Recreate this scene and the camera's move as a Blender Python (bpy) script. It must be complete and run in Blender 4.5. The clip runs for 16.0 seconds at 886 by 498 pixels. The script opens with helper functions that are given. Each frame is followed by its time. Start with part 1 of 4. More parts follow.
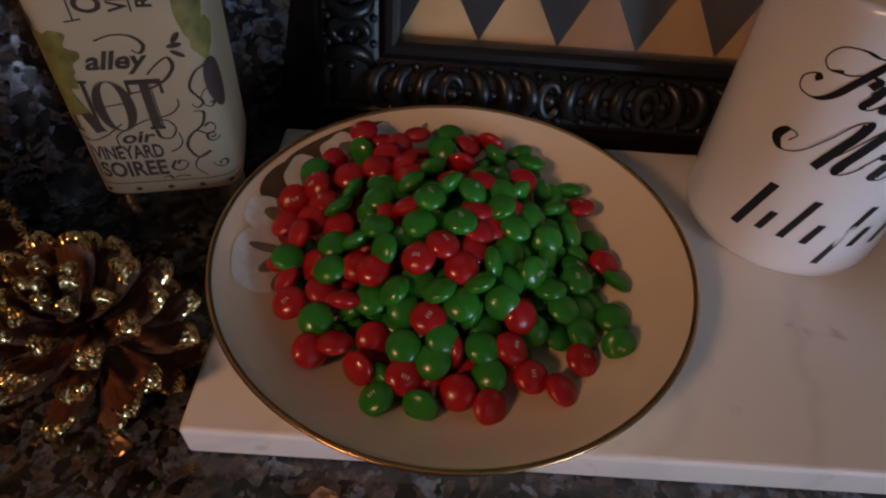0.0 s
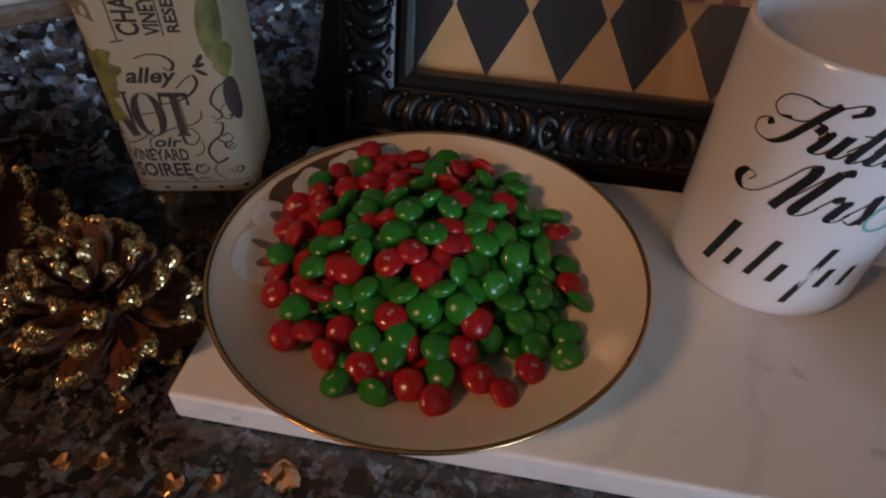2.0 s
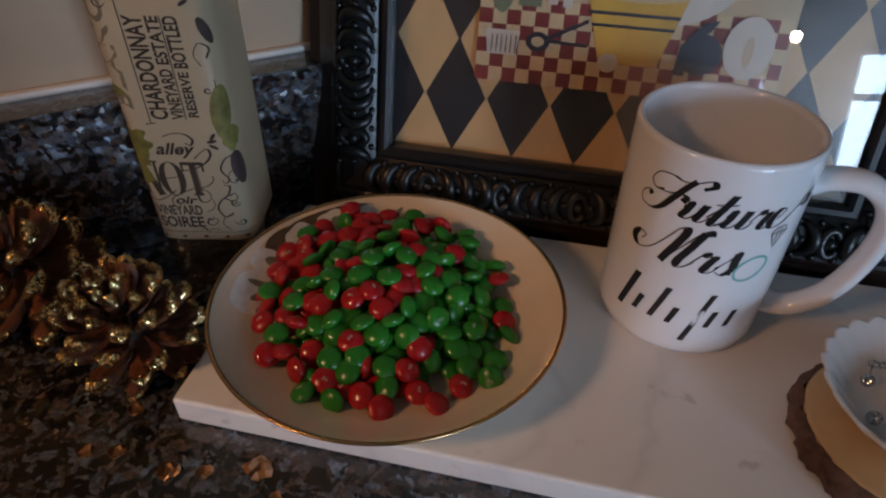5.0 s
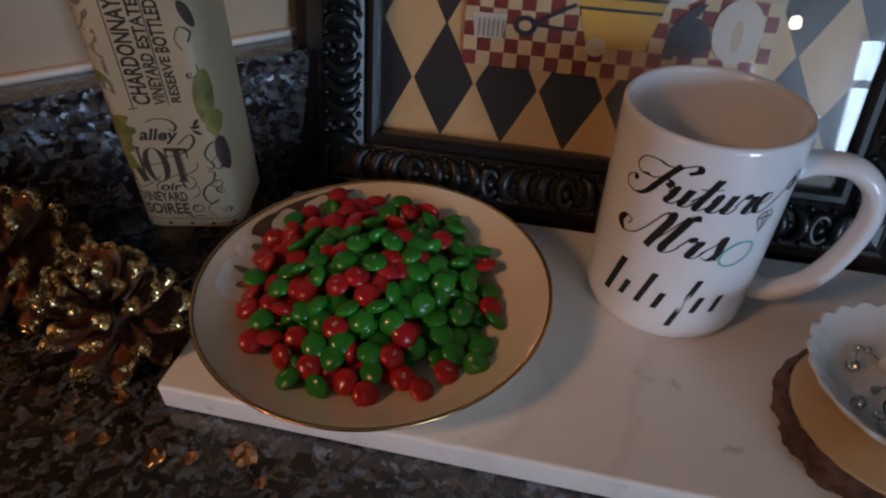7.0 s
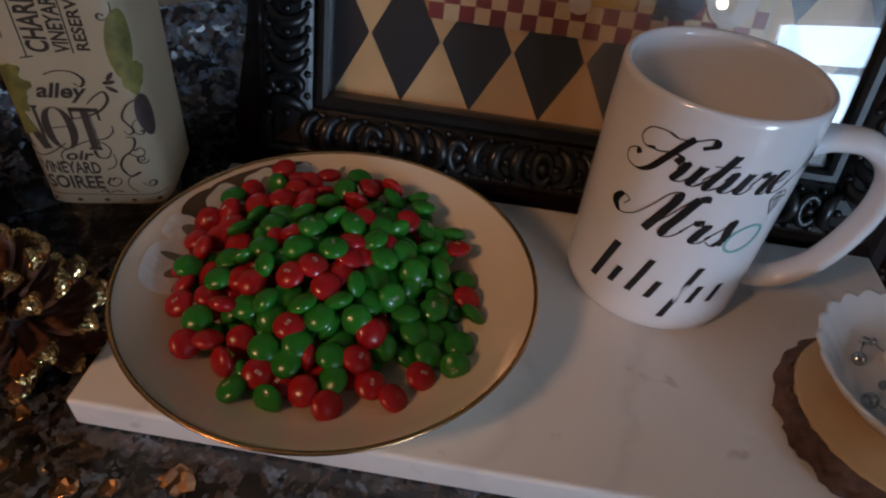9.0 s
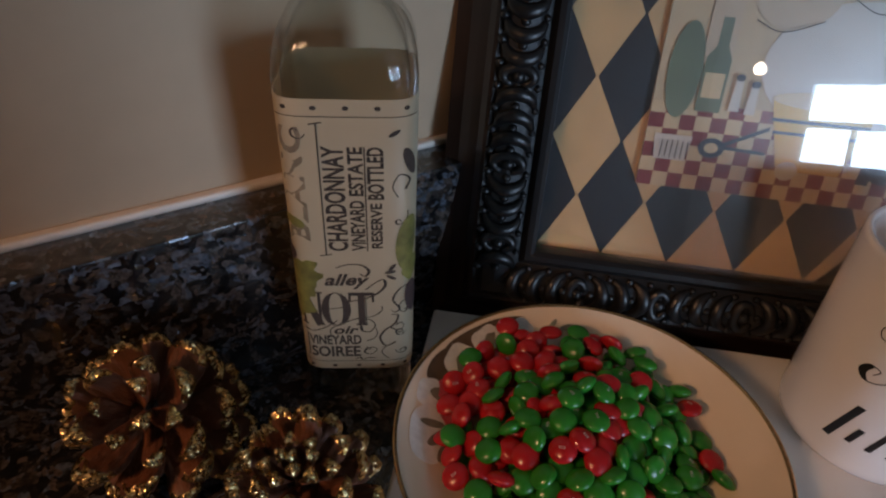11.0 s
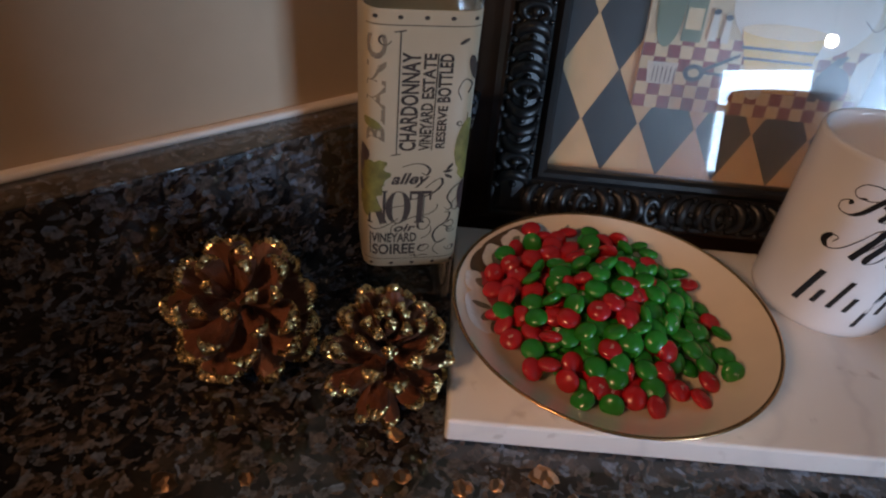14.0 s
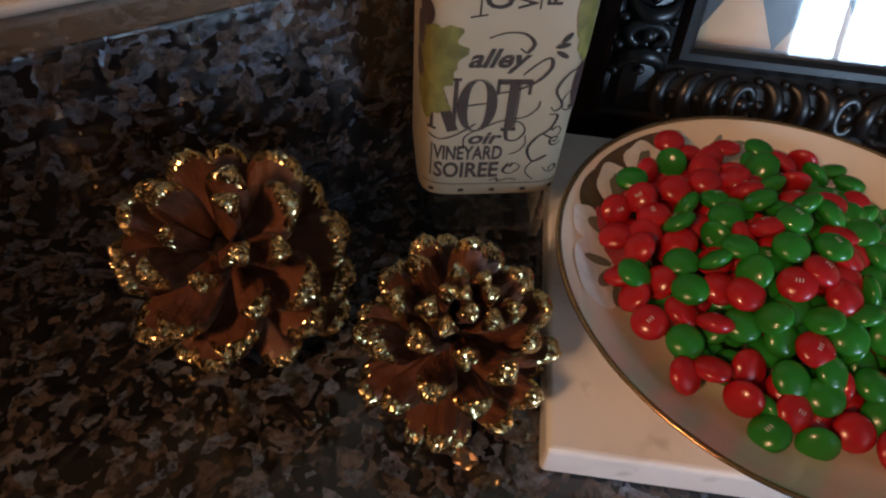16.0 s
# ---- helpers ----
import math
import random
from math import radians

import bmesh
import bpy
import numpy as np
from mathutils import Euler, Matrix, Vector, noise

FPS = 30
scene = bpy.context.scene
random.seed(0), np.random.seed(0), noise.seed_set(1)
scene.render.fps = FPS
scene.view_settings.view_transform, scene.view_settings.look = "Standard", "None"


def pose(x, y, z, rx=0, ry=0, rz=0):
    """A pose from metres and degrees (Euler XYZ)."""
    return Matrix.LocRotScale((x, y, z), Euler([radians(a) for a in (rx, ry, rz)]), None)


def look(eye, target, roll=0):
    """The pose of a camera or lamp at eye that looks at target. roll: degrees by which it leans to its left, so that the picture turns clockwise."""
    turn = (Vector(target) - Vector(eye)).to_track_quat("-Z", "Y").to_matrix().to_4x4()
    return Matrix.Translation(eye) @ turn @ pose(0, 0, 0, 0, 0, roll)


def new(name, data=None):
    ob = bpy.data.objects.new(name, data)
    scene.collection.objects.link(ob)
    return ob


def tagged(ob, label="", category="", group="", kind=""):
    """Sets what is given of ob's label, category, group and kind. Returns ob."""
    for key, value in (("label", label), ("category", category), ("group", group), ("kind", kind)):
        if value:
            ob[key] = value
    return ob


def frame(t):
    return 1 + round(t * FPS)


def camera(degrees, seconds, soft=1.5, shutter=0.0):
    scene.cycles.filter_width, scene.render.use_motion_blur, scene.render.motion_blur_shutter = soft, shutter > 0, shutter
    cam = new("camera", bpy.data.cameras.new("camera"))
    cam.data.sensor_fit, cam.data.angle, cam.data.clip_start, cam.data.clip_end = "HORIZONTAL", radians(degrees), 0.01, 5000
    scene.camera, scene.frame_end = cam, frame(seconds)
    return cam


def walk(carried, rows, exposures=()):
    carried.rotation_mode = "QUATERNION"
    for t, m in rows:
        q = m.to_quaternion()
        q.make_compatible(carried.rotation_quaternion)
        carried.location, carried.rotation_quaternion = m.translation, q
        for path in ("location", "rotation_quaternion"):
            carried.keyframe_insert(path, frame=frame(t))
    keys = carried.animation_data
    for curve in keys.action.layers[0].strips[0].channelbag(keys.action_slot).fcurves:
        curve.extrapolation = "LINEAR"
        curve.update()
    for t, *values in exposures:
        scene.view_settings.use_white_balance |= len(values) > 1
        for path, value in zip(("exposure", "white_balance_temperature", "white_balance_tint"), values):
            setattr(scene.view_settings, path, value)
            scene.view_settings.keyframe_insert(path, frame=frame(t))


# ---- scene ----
cam = camera(70.3, 16.0, soft=2.2)
PATH = [
    (0, (0.0164, 0.0287, 0.2321), (0.0117, 0.2680, -0.0233), 3.99),
    (0.5, (0.0300, 0.0169, 0.2550), (0.0135, 0.2589, 0.0027), 2.18),
    (1, (0.0368, 0.0198, 0.2472), (0.0139, 0.2626, -0.0039), 2.84),
    (1.5, (0.0474, 0.0196, 0.2424), (0.0115, 0.2614, -0.0081), 1.91),
    (2, (0.0604, 0.0088, 0.2446), (0.0152, 0.2564, 0.0015), 1.94),
    (2.5, (0.0799, -0.0167, 0.2412), (0.0263, 0.2310, -0.0002), 1.56),
    (3, (0.0800, -0.0238, 0.2492), (0.0166, 0.2263, 0.0128), 1.27),
    (3.5, (0.1020, -0.0303, 0.2727), (0.0354, 0.2312, 0.0497), -0.72),
    (3.7, (0.1013, -0.0369, 0.2765), (0.0375, 0.2318, 0.0616), 0.48),
    (6, (0.1164, -0.0359, 0.2860), (0.0518, 0.2266, 0.0638), 0.84),
    (6.5, (0.1175, -0.0361, 0.2861), (0.0535, 0.2274, 0.0648), 0.58),
    (7, (0.1158, -0.0340, 0.2830), (0.0527, 0.2272, 0.0586), 0.86),
    (7.5, (0.1196, -0.0248, 0.2772), (0.0647, 0.2373, 0.0518), 0.89),
    (8, (0.1137, -0.0150, 0.2643), (0.0735, 0.2454, 0.0339), 2.94),
    (8.2, (0.1106, -0.0126, 0.2549), (0.0773, 0.2488, 0.0246), 4.38),
    (10.3, (0.0221, 0.0145, 0.2709), (0.0030, 0.2683, 0.0307), 6.73),
    (10.5, (0.0085, 0.0079, 0.2837), (-0.0190, 0.2697, 0.0530), 4.82),
    (11, (-0.0291, -0.0020, 0.3086), (-0.0723, 0.2746, 0.0985), 3.01),
    (11.5, (-0.0403, -0.0024, 0.3319), (-0.0749, 0.2852, 0.1355), 3.04),
    (12, (-0.0552, -0.0294, 0.3529), (-0.0759, 0.2737, 0.1790), 2.12),
    (12.5, (-0.0730, -0.0662, 0.3550), (-0.0847, 0.2403, 0.1865), 2.72),
    (13, (-0.0679, -0.0852, 0.3476), (-0.0757, 0.2187, 0.1742), 2.99),
    (13.5, (-0.0586, -0.0927, 0.3474), (-0.0657, 0.2101, 0.1721), 3.30),
    (14, (-0.0870, -0.0865, 0.2943), (-0.0900, 0.1930, 0.0836), 5.82),
    (14.5, (-0.1096, -0.0513, 0.2499), (-0.1009, 0.2105, 0.0177), 7.61),
    (15, (-0.1233, -0.0151, 0.2311), (-0.1177, 0.2398, -0.0087), 6.76),
    (15.5, (-0.1049, 0.0295, 0.2220), (-0.1029, 0.2765, -0.0260), 5.66),
    (16, (-0.1114, 0.0286, 0.2215), (-0.1311, 0.2643, -0.0364), 4.83),
]
walk(cam, [(t, look(eye, target, roll)) for t, eye, target, roll in PATH],
     exposures=[(0, -0.4, 6250, 20), (3.5, -0.25, 6050, 15), (6, -0.4, 6050, 15), (8.2, -0.45, 6050, 15), (10.5, -0.2, 6050, 15), (11.5, -0.1, 6050, 15), (13.5, -0.15, 6050, 15), (14.5, 0.3, 5500, 11), (16, 0.32, 5850, 12)])


# ---- light ----
G = -0.003  # height of the counter's surface
WALL = pose(-0.309, 0.1445, 0, 0, 0, 42.0)  # x runs along the side wall's foot, y into the wall
world = bpy.data.worlds.new("world")
scene.world = world
world.use_nodes = True
sky = world.node_tree.nodes.new("ShaderNodeTexSky")
sky.sky_type, sky.sun_disc, sky.sun_elevation, sky.sun_rotation = "NISHITA", False, radians(18), radians(200)
world.node_tree.links.new(sky.outputs[0], world.node_tree.nodes["Background"].inputs[0])
world.node_tree.nodes["Background"].inputs[1].default_value = 0.12


def area_lamp(name, m, w, h, power, colour):
    d = bpy.data.lights.new(name, "AREA")
    d.shape, d.size, d.size_y, d.energy, d.color = "RECTANGLE", w, h, power, colour
    ob = new(name, d)
    ob.matrix_world = m
    return ob


FAR = -5.5  # the window wall, in the side wall's own axes
WIN = ((-1.50, -0.70, 0.02, 0.98), (-0.05, 1.05, -0.45, 1.05))  # x0, x1, z0, z1 of each opening
for (x0, x1, z0, z1), power in zip(WIN, (25, 165)):
    area_lamp("window_light", WALL @ pose((x0 + x1) / 2, FAR - 0.06, (z0 + z1) / 2, -90, 0, 180), x1 - x0, z1 - z0, power, (0.57, 0.78, 1.0))
spot = bpy.data.lights.new("lamp_light", "SPOT")
spot.energy, spot.color, spot.shadow_soft_size, spot.spot_size, spot.spot_blend = 25, (1.0, 0.52, 0.24), 0.10, radians(38), 1.0
new("lamp_light", spot).matrix_world = look((-0.62, -0.62, 0.78), (-0.055, 0.150, 0.0))


# ---- materials ----
def nodes_of(name):
    m = bpy.data.materials.new(name)
    m.use_nodes = True
    t = m.node_tree
    return m, t, t.nodes["Principled BSDF"]


def ramp(t, stops, fac):
    r = t.nodes.new("ShaderNodeValToRGB")
    e = r.color_ramp.elements
    while len(e) < len(stops):
        e.new(0.5)
    for el, (p, c) in zip(e, stops):
        el.position, el.color = p, (*c, 1)
    t.links.new(fac, r.inputs[0])
    return r.outputs[0]


def coords(t, scale=1.0, kind="Object"):
    c = t.nodes.new("ShaderNodeTexCoord")
    mp = t.nodes.new("ShaderNodeMapping")
    mp.inputs["Scale"].default_value = (scale, scale, scale) if not isinstance(scale, tuple) else scale
    t.links.new(c.outputs[kind], mp.inputs[0])
    return mp.outputs[0]


def noise_tex(t, vec, scale, detail=4, rough=0.55):
    n = t.nodes.new("ShaderNodeTexNoise")
    n.inputs["Scale"].default_value, n.inputs["Detail"].default_value, n.inputs["Roughness"].default_value = scale, detail, rough
    t.links.new(vec, n.inputs["Vector"])
    return n.outputs["Fac"]


def bump(t, b, height, strength, distance):
    n = t.nodes.new("ShaderNodeBump")
    n.inputs["Strength"].default_value, n.inputs["Distance"].default_value = strength, distance
    t.links.new(height, n.inputs["Height"])
    t.links.new(n.outputs[0], b.inputs["Normal"])


def plain(name, colour, rough=0.5, metal=0.0, vary=0.12, scale=60, relief=0.0, coat=0.0, spec=0.5):
    """A surface of one colour with slight mottling at two scales."""
    m, t, b = nodes_of(name)
    v = coords(t)
    f1, f2 = noise_tex(t, v, scale, 5), noise_tex(t, v, scale * 0.17, 3)
    mix = t.nodes.new("ShaderNodeMath")
    mix.operation = "MULTIPLY_ADD"
    mix.inputs[1].default_value = 0.5
    t.links.new(f1, mix.inputs[0])
    h = t.nodes.new("ShaderNodeMath")
    h.operation = "MULTIPLY"
    h.inputs[1].default_value = 0.5
    t.links.new(f2, h.inputs[0])
    t.links.new(h.outputs[0], mix.inputs[2])
    lo, hi = tuple(c * (1 - vary) for c in colour), tuple(min(1, c * (1 + vary)) for c in colour)
    t.links.new(ramp(t, [(0.3, lo), (0.7, hi)], mix.outputs[0]), b.inputs["Base Color"])
    b.inputs["Roughness"].default_value, b.inputs["Metallic"].default_value = rough, metal
    b.inputs["Coat Weight"].default_value = coat
    b.inputs["Specular IOR Level"].default_value = spec
    if relief:
        bump(t, b, f1, 0.5, relief)
    return m


M = {}
M["wall"] = plain("wall_paint", (0.46, 0.345, 0.228), 0.7, vary=0.05, scale=40, relief=0.0006)
M["caulk"] = plain("caulk", (0.75, 0.68, 0.6), 0.5, vary=0.06)
M["porcelain"] = plain("porcelain", (0.80, 0.67, 0.51), 0.12, vary=0.04, coat=0.4)
M["gold"] = plain("gold_rim", (0.72, 0.42, 0.19), 0.25, 1.0, vary=0.15, scale=200)
M["mug"] = plain("mug_glaze", (0.86, 0.85, 0.86), 0.12, vary=0.02, coat=0.5)
M["ink"] = plain("black_ink", (0.012, 0.011, 0.012), 0.35, vary=0.1)
M["frame"] = plain("black_wood", (0.008, 0.0078, 0.008), 0.35, vary=0.3, scale=90, relief=0.0003)
M["frame_brown"] = plain("brown_black_wood", (0.020, 0.010, 0.007), 0.30, vary=0.3, scale=60, relief=0.0002)
M["red"] = plain("red_sugar", (0.40, 0.010, 0.013), 0.27, vary=0.14, scale=120, coat=0.22)
M["green"] = plain("green_sugar", (0.024, 0.205, 0.017), 0.27, vary=0.14, scale=120, coat=0.22)
M["label"] = plain("label_paper", (0.60, 0.51, 0.345), 0.45, vary=0.10, scale=45)
M["paint"] = plain("room_paint", (0.44, 0.42, 0.385), 0.8, vary=0.04, scale=6)
M["floor"] = plain("floor_wood", (0.16, 0.09, 0.05), 0.4, vary=0.3, scale=8)
M["white"] = plain("white_paint", (0.75, 0.75, 0.74), 0.4, vary=0.03)
M["steel"] = plain("steel", (0.62, 0.60, 0.58), 0.22, 1.0, vary=0.08, scale=150)
M["rubber"] = plain("black_rubber", (0.006, 0.006, 0.007), 0.3, vary=0.2)
M["mark"] = plain("pale_print", (0.62, 0.60, 0.56), 0.4, vary=0.2, scale=400)
M["brown_ink"] = plain("brown_ink", (0.040, 0.026, 0.018), 0.75, vary=0.35, scale=300)
M["faded_ink"] = plain("faded_ink", (0.22, 0.17, 0.11), 0.5, vary=0.4, scale=200)
M["teal"] = plain("teal_ink", (0.22, 0.52, 0.50), 0.35, vary=0.08)
M["leaf"] = plain("leaf_print", (0.15, 0.135, 0.030), 0.6, vary=0.75, scale=170)
M["grape"] = plain("grape_print", (0.05, 0.032, 0.03), 0.5, vary=0.4, scale=150)
M["dia_dark"] = plain("dark_print", (0.014, 0.016, 0.022), 0.5, vary=0.35, scale=70)
M["dia_light"] = plain("cream_print", (0.64, 0.43, 0.205), 0.5, vary=0.18, scale=60)
M["art_tan"] = plain("tan_print", (0.58, 0.46, 0.28), 0.5, vary=0.2, scale=35)
M["art_white"] = plain("white_print", (0.66, 0.62, 0.54), 0.5, vary=0.08, scale=60)
M["art_red"] = plain("red_print", (0.22, 0.025, 0.025), 0.5, vary=0.25, scale=90)
M["art_cream"] = plain("check_print", (0.66, 0.52, 0.30), 0.5, vary=0.12, scale=90)
M["art_yellow"] = plain("yellow_print", (0.68, 0.42, 0.06), 0.5, vary=0.25, scale=50)
M["art_blue"] = plain("blue_print", (0.022, 0.026, 0.045), 0.5, vary=0.3, scale=80)
M["art_green"] = plain("green_print", (0.16, 0.20, 0.12), 0.5, vary=0.3, scale=60)
M["art_skin"] = plain("peach_print", (0.60, 0.48, 0.33), 0.5, vary=0.12, scale=60)
M["rose_white"] = plain("rose_print", (0.78, 0.78, 0.74), 0.15, vary=0.25, scale=160)
M["rose_pink"] = plain("pink_print", (0.52, 0.09, 0.12), 0.15, vary=0.35, scale=200)
M["leaf_grey"] = plain("grey_leaf_print", (0.20, 0.205, 0.16), 0.15, vary=0.25, scale=160)
M["decor_brown"] = plain("brown_glaze", (0.11, 0.078, 0.050), 0.15, vary=0.35, scale=90)
M["bark"] = plain("bark", (0.12, 0.065, 0.045), 0.85, vary=0.85, scale=140, relief=0.003)
M["cutwood"] = plain("cut_wood", (0.55, 0.36, 0.17), 0.5, vary=0.12, scale=60)
M["milkglass"] = plain("milk_glass", (0.78, 0.77, 0.77), 0.1, vary=0.03, coat=0.5)
M["scale"] = plain("cone_scale", (0.13, 0.048, 0.023), 0.42, vary=0.55, scale=3, relief=0.008)
M["core"] = plain("cone_core", (0.035, 0.018, 0.010), 0.8, vary=0.4, scale=90)


def scattered_normal(t, vec, cell, amount):
    """Facets that each face their own way; also each facet's random colour."""
    v = t.nodes.new("ShaderNodeTexVoronoi")
    v.inputs["Scale"].default_value = cell
    t.links.new(vec, v.inputs["Vector"])
    s = t.nodes.new("ShaderNodeVectorMath")
    s.operation = "SUBTRACT"
    s.inputs[1].default_value = (0.5, 0.5, 0.5)
    t.links.new(v.outputs["Color"], s.inputs[0])
    k = t.nodes.new("ShaderNodeVectorMath")
    k.operation = "SCALE"
    k.inputs["Scale"].default_value = amount
    t.links.new(s.outputs[0], k.inputs[0])
    g = t.nodes.new("ShaderNodeNewGeometry")
    a = t.nodes.new("ShaderNodeVectorMath")
    a.operation = "ADD"
    t.links.new(g.outputs["Normal"], a.inputs[0])
    t.links.new(k.outputs[0], a.inputs[1])
    n = t.nodes.new("ShaderNodeVectorMath")
    n.operation = "NORMALIZE"
    t.links.new(a.outputs[0], n.inputs[0])
    sep = t.nodes.new("ShaderNodeSeparateColor")
    t.links.new(v.outputs["Color"], sep.inputs[0])
    return n.outputs[0], sep


def glitter(name, colour, cell, amount):
    m, t, b = nodes_of(name)
    n, sep = scattered_normal(t, coords(t), cell, amount)
    t.links.new(n, b.inputs["Normal"])
    t.links.new(ramp(t, [(0.0, tuple(c * 0.5 for c in colour)), (1.0, colour)], sep.outputs[1]), b.inputs["Base Color"])
    b.inputs["Metallic"].default_value, b.inputs["Roughness"].default_value = 1.0, 0.16
    return m


M["glitter"] = glitter("gold_glitter", (1.0, 0.74, 0.34), 21, 1.35)
M["glitter"].node_tree.nodes["Principled BSDF"].inputs["Roughness"].default_value = 0.24
M["bronze_flake"] = glitter("bronze_flake", (0.62, 0.38, 0.22), 240, 0.9)
M["bronze_flake"].node_tree.nodes["Principled BSDF"].inputs["Roughness"].default_value = 0.3
M["silver_glitter"] = glitter("silver_glitter", (0.85, 0.84, 0.84), 900, 1.5)


def granite():
    m, t, b = nodes_of("granite")
    v = coords(t)
    w = t.nodes.new("ShaderNodeTexNoise")
    w.inputs["Scale"].default_value, w.inputs["Detail"].default_value = 60, 3
    t.links.new(v, w.inputs["Vector"])
    d = t.nodes.new("ShaderNodeVectorMath")
    d.operation = "MULTIPLY_ADD"
    d.inputs[1].default_value = (0.026, 0.026, 0.026)
    t.links.new(w.outputs["Color"], d.inputs[0])
    t.links.new(v, d.inputs[2])
    n, sep = scattered_normal(t, d.outputs[0], 215, 0.30)
    t.links.new(n, b.inputs["Normal"])
    # the palest blue stops put the window's cool reflection into the crystals' colour
    cells = ramp(t, [(0.0, (0.005, 0.005, 0.006)), (0.38, (0.008, 0.008, 0.009)), (0.46, (0.040, 0.032, 0.027)), (0.70, (0.075, 0.060, 0.051)), (0.82, (0.095, 0.102, 0.120)), (1.0, (0.19, 0.235, 0.31))], sep.outputs[0])
    fine = ramp(t, [(0.36, (0.12, 0.12, 0.12)), (0.60, (1.4, 1.33, 1.28))], noise_tex(t, v, 210, 6, 0.75))
    mx = t.nodes.new("ShaderNodeMix")
    mx.data_type, mx.blend_type = "RGBA", "MULTIPLY"
    mx.inputs[0].default_value = 1.0
    t.links.new(cells, mx.inputs[6])
    t.links.new(fine, mx.inputs[7])
    t.links.new(mx.outputs[2], b.inputs["Base Color"])
    flake = ramp(t, [(0.80, (0, 0, 0)), (0.92, (0.6, 0.6, 0.6))], sep.outputs[0])
    t.links.new(flake, b.inputs["Metallic"])
    b.inputs["Roughness"].default_value = 0.26
    b.inputs["Coat Weight"].default_value, b.inputs["Coat Roughness"].default_value, b.inputs["Coat IOR"].default_value = 1.0, 0.05, 1.5
    return m


def marble():
    m, t, b = nodes_of("veined_marble")
    v = coords(t)
    w = t.nodes.new("ShaderNodeTexWave")
    w.inputs["Scale"].default_value, w.inputs["Distortion"].default_value, w.inputs["Detail"].default_value, w.inputs["Detail Scale"].default_value = 3.5, 14, 5, 1.6
    t.links.new(v, w.inputs["Vector"])
    vein = ramp(t, [(0.0, (0.77, 0.76, 0.75)), (0.05, (0.81, 0.80, 0.78)), (0.16, (0.835, 0.825, 0.81)), (1.0, (0.85, 0.84, 0.82))], w.outputs["Fac"])
    spots = ramp(t, [(0.66, (1, 1, 1)), (0.74, (0.72, 0.70, 0.69))], noise_tex(t, v, 55, 3, 0.5))
    mx = t.nodes.new("ShaderNodeMix")
    mx.data_type, mx.blend_type = "RGBA", "MULTIPLY"
    mx.inputs[0].default_value = 0.8
    t.links.new(vein, mx.inputs[6])
    t.links.new(spots, mx.inputs[7])
    t.links.new(mx.outputs[2], b.inputs["Base Color"])
    b.inputs["Roughness"].default_value = 0.3
    b.inputs["Subsurface Weight"].default_value = 0.08
    b.inputs["Subsurface Radius"].default_value = (0.004, 0.003, 0.003)
    bump(t, b, noise_tex(t, v, 400, 4), 0.15, 0.0002)
    return m


def pane_material():
    """Flat picture glass: clear, with the gloss of its two faces."""
    m, t, b = nodes_of("picture_glass")
    t.nodes.remove(b)
    tr, gl, fr, mx = (t.nodes.new(k) for k in ("ShaderNodeBsdfTransparent", "ShaderNodeBsdfGlossy", "ShaderNodeFresnel", "ShaderNodeMixShader"))
    fr.inputs["IOR"].default_value = 1.88
    gl.inputs["Roughness"].default_value = 0.012
    t.links.new(fr.outputs[0], mx.inputs[0])
    t.links.new(tr.outputs[0], mx.inputs[1])
    t.links.new(gl.outputs[0], mx.inputs[2])
    # dust and finger marks spread reflections; film raised to imitate the room's bright veil
    film, smear = t.nodes.new("ShaderNodeBsdfGlossy"), t.nodes.new("ShaderNodeMixShader")
    film.inputs["Roughness"].default_value = 0.25
    amount = ramp(t, [(0.3, (0.040, 0.040, 0.040)), (0.7, (0.085, 0.085, 0.085))], noise_tex(t, coords(t), 14, 4))
    t.links.new(amount, smear.inputs[0])
    t.links.new(mx.outputs[0], smear.inputs[1])
    t.links.new(film.outputs[0], smear.inputs[2])
    t.links.new(smear.outputs[0], t.nodes["Material Output"].inputs[0])
    return m


def bottle_glass():
    """Thin clear glass, faintly green, glossier at a glancing angle."""
    m, t, b = nodes_of("bottle_glass")
    t.nodes.remove(b)
    tr, gl, lw, pw, mx = (t.nodes.new(k) for k in ("ShaderNodeBsdfTransparent", "ShaderNodeBsdfGlossy", "ShaderNodeLayerWeight", "ShaderNodeMath", "ShaderNodeMixShader"))
    lw.inputs["Blend"].default_value = 0.5
    pw.operation = "MULTIPLY_ADD"
    sq = t.nodes.new("ShaderNodeMath")
    sq.operation = "POWER"
    sq.inputs[1].default_value = 3.2
    t.links.new(lw.outputs["Facing"], sq.inputs[0])
    t.links.new(sq.outputs[0], pw.inputs[0])
    pw.inputs[1].default_value, pw.inputs[2].default_value = 0.85, 0.035
    tr.inputs[0].default_value = (0.965, 0.972, 0.955, 1)
    gl.inputs["Roughness"].default_value = 0.03
    t.links.new(pw.outputs[0], mx.inputs[0])
    t.links.new(tr.outputs[0], mx.inputs[1])
    t.links.new(gl.outputs[0], mx.inputs[2])
    t.links.new(mx.outputs[0], t.nodes["Material Output"].inputs[0])
    return m


def glow(name, colour, strength):
    m, t, b = nodes_of(name)
    b.inputs["Base Color"].default_value = (*colour, 1)
    b.inputs["Emission Color"].default_value, b.inputs["Emission Strength"].default_value = (*colour, 1), strength
    return m


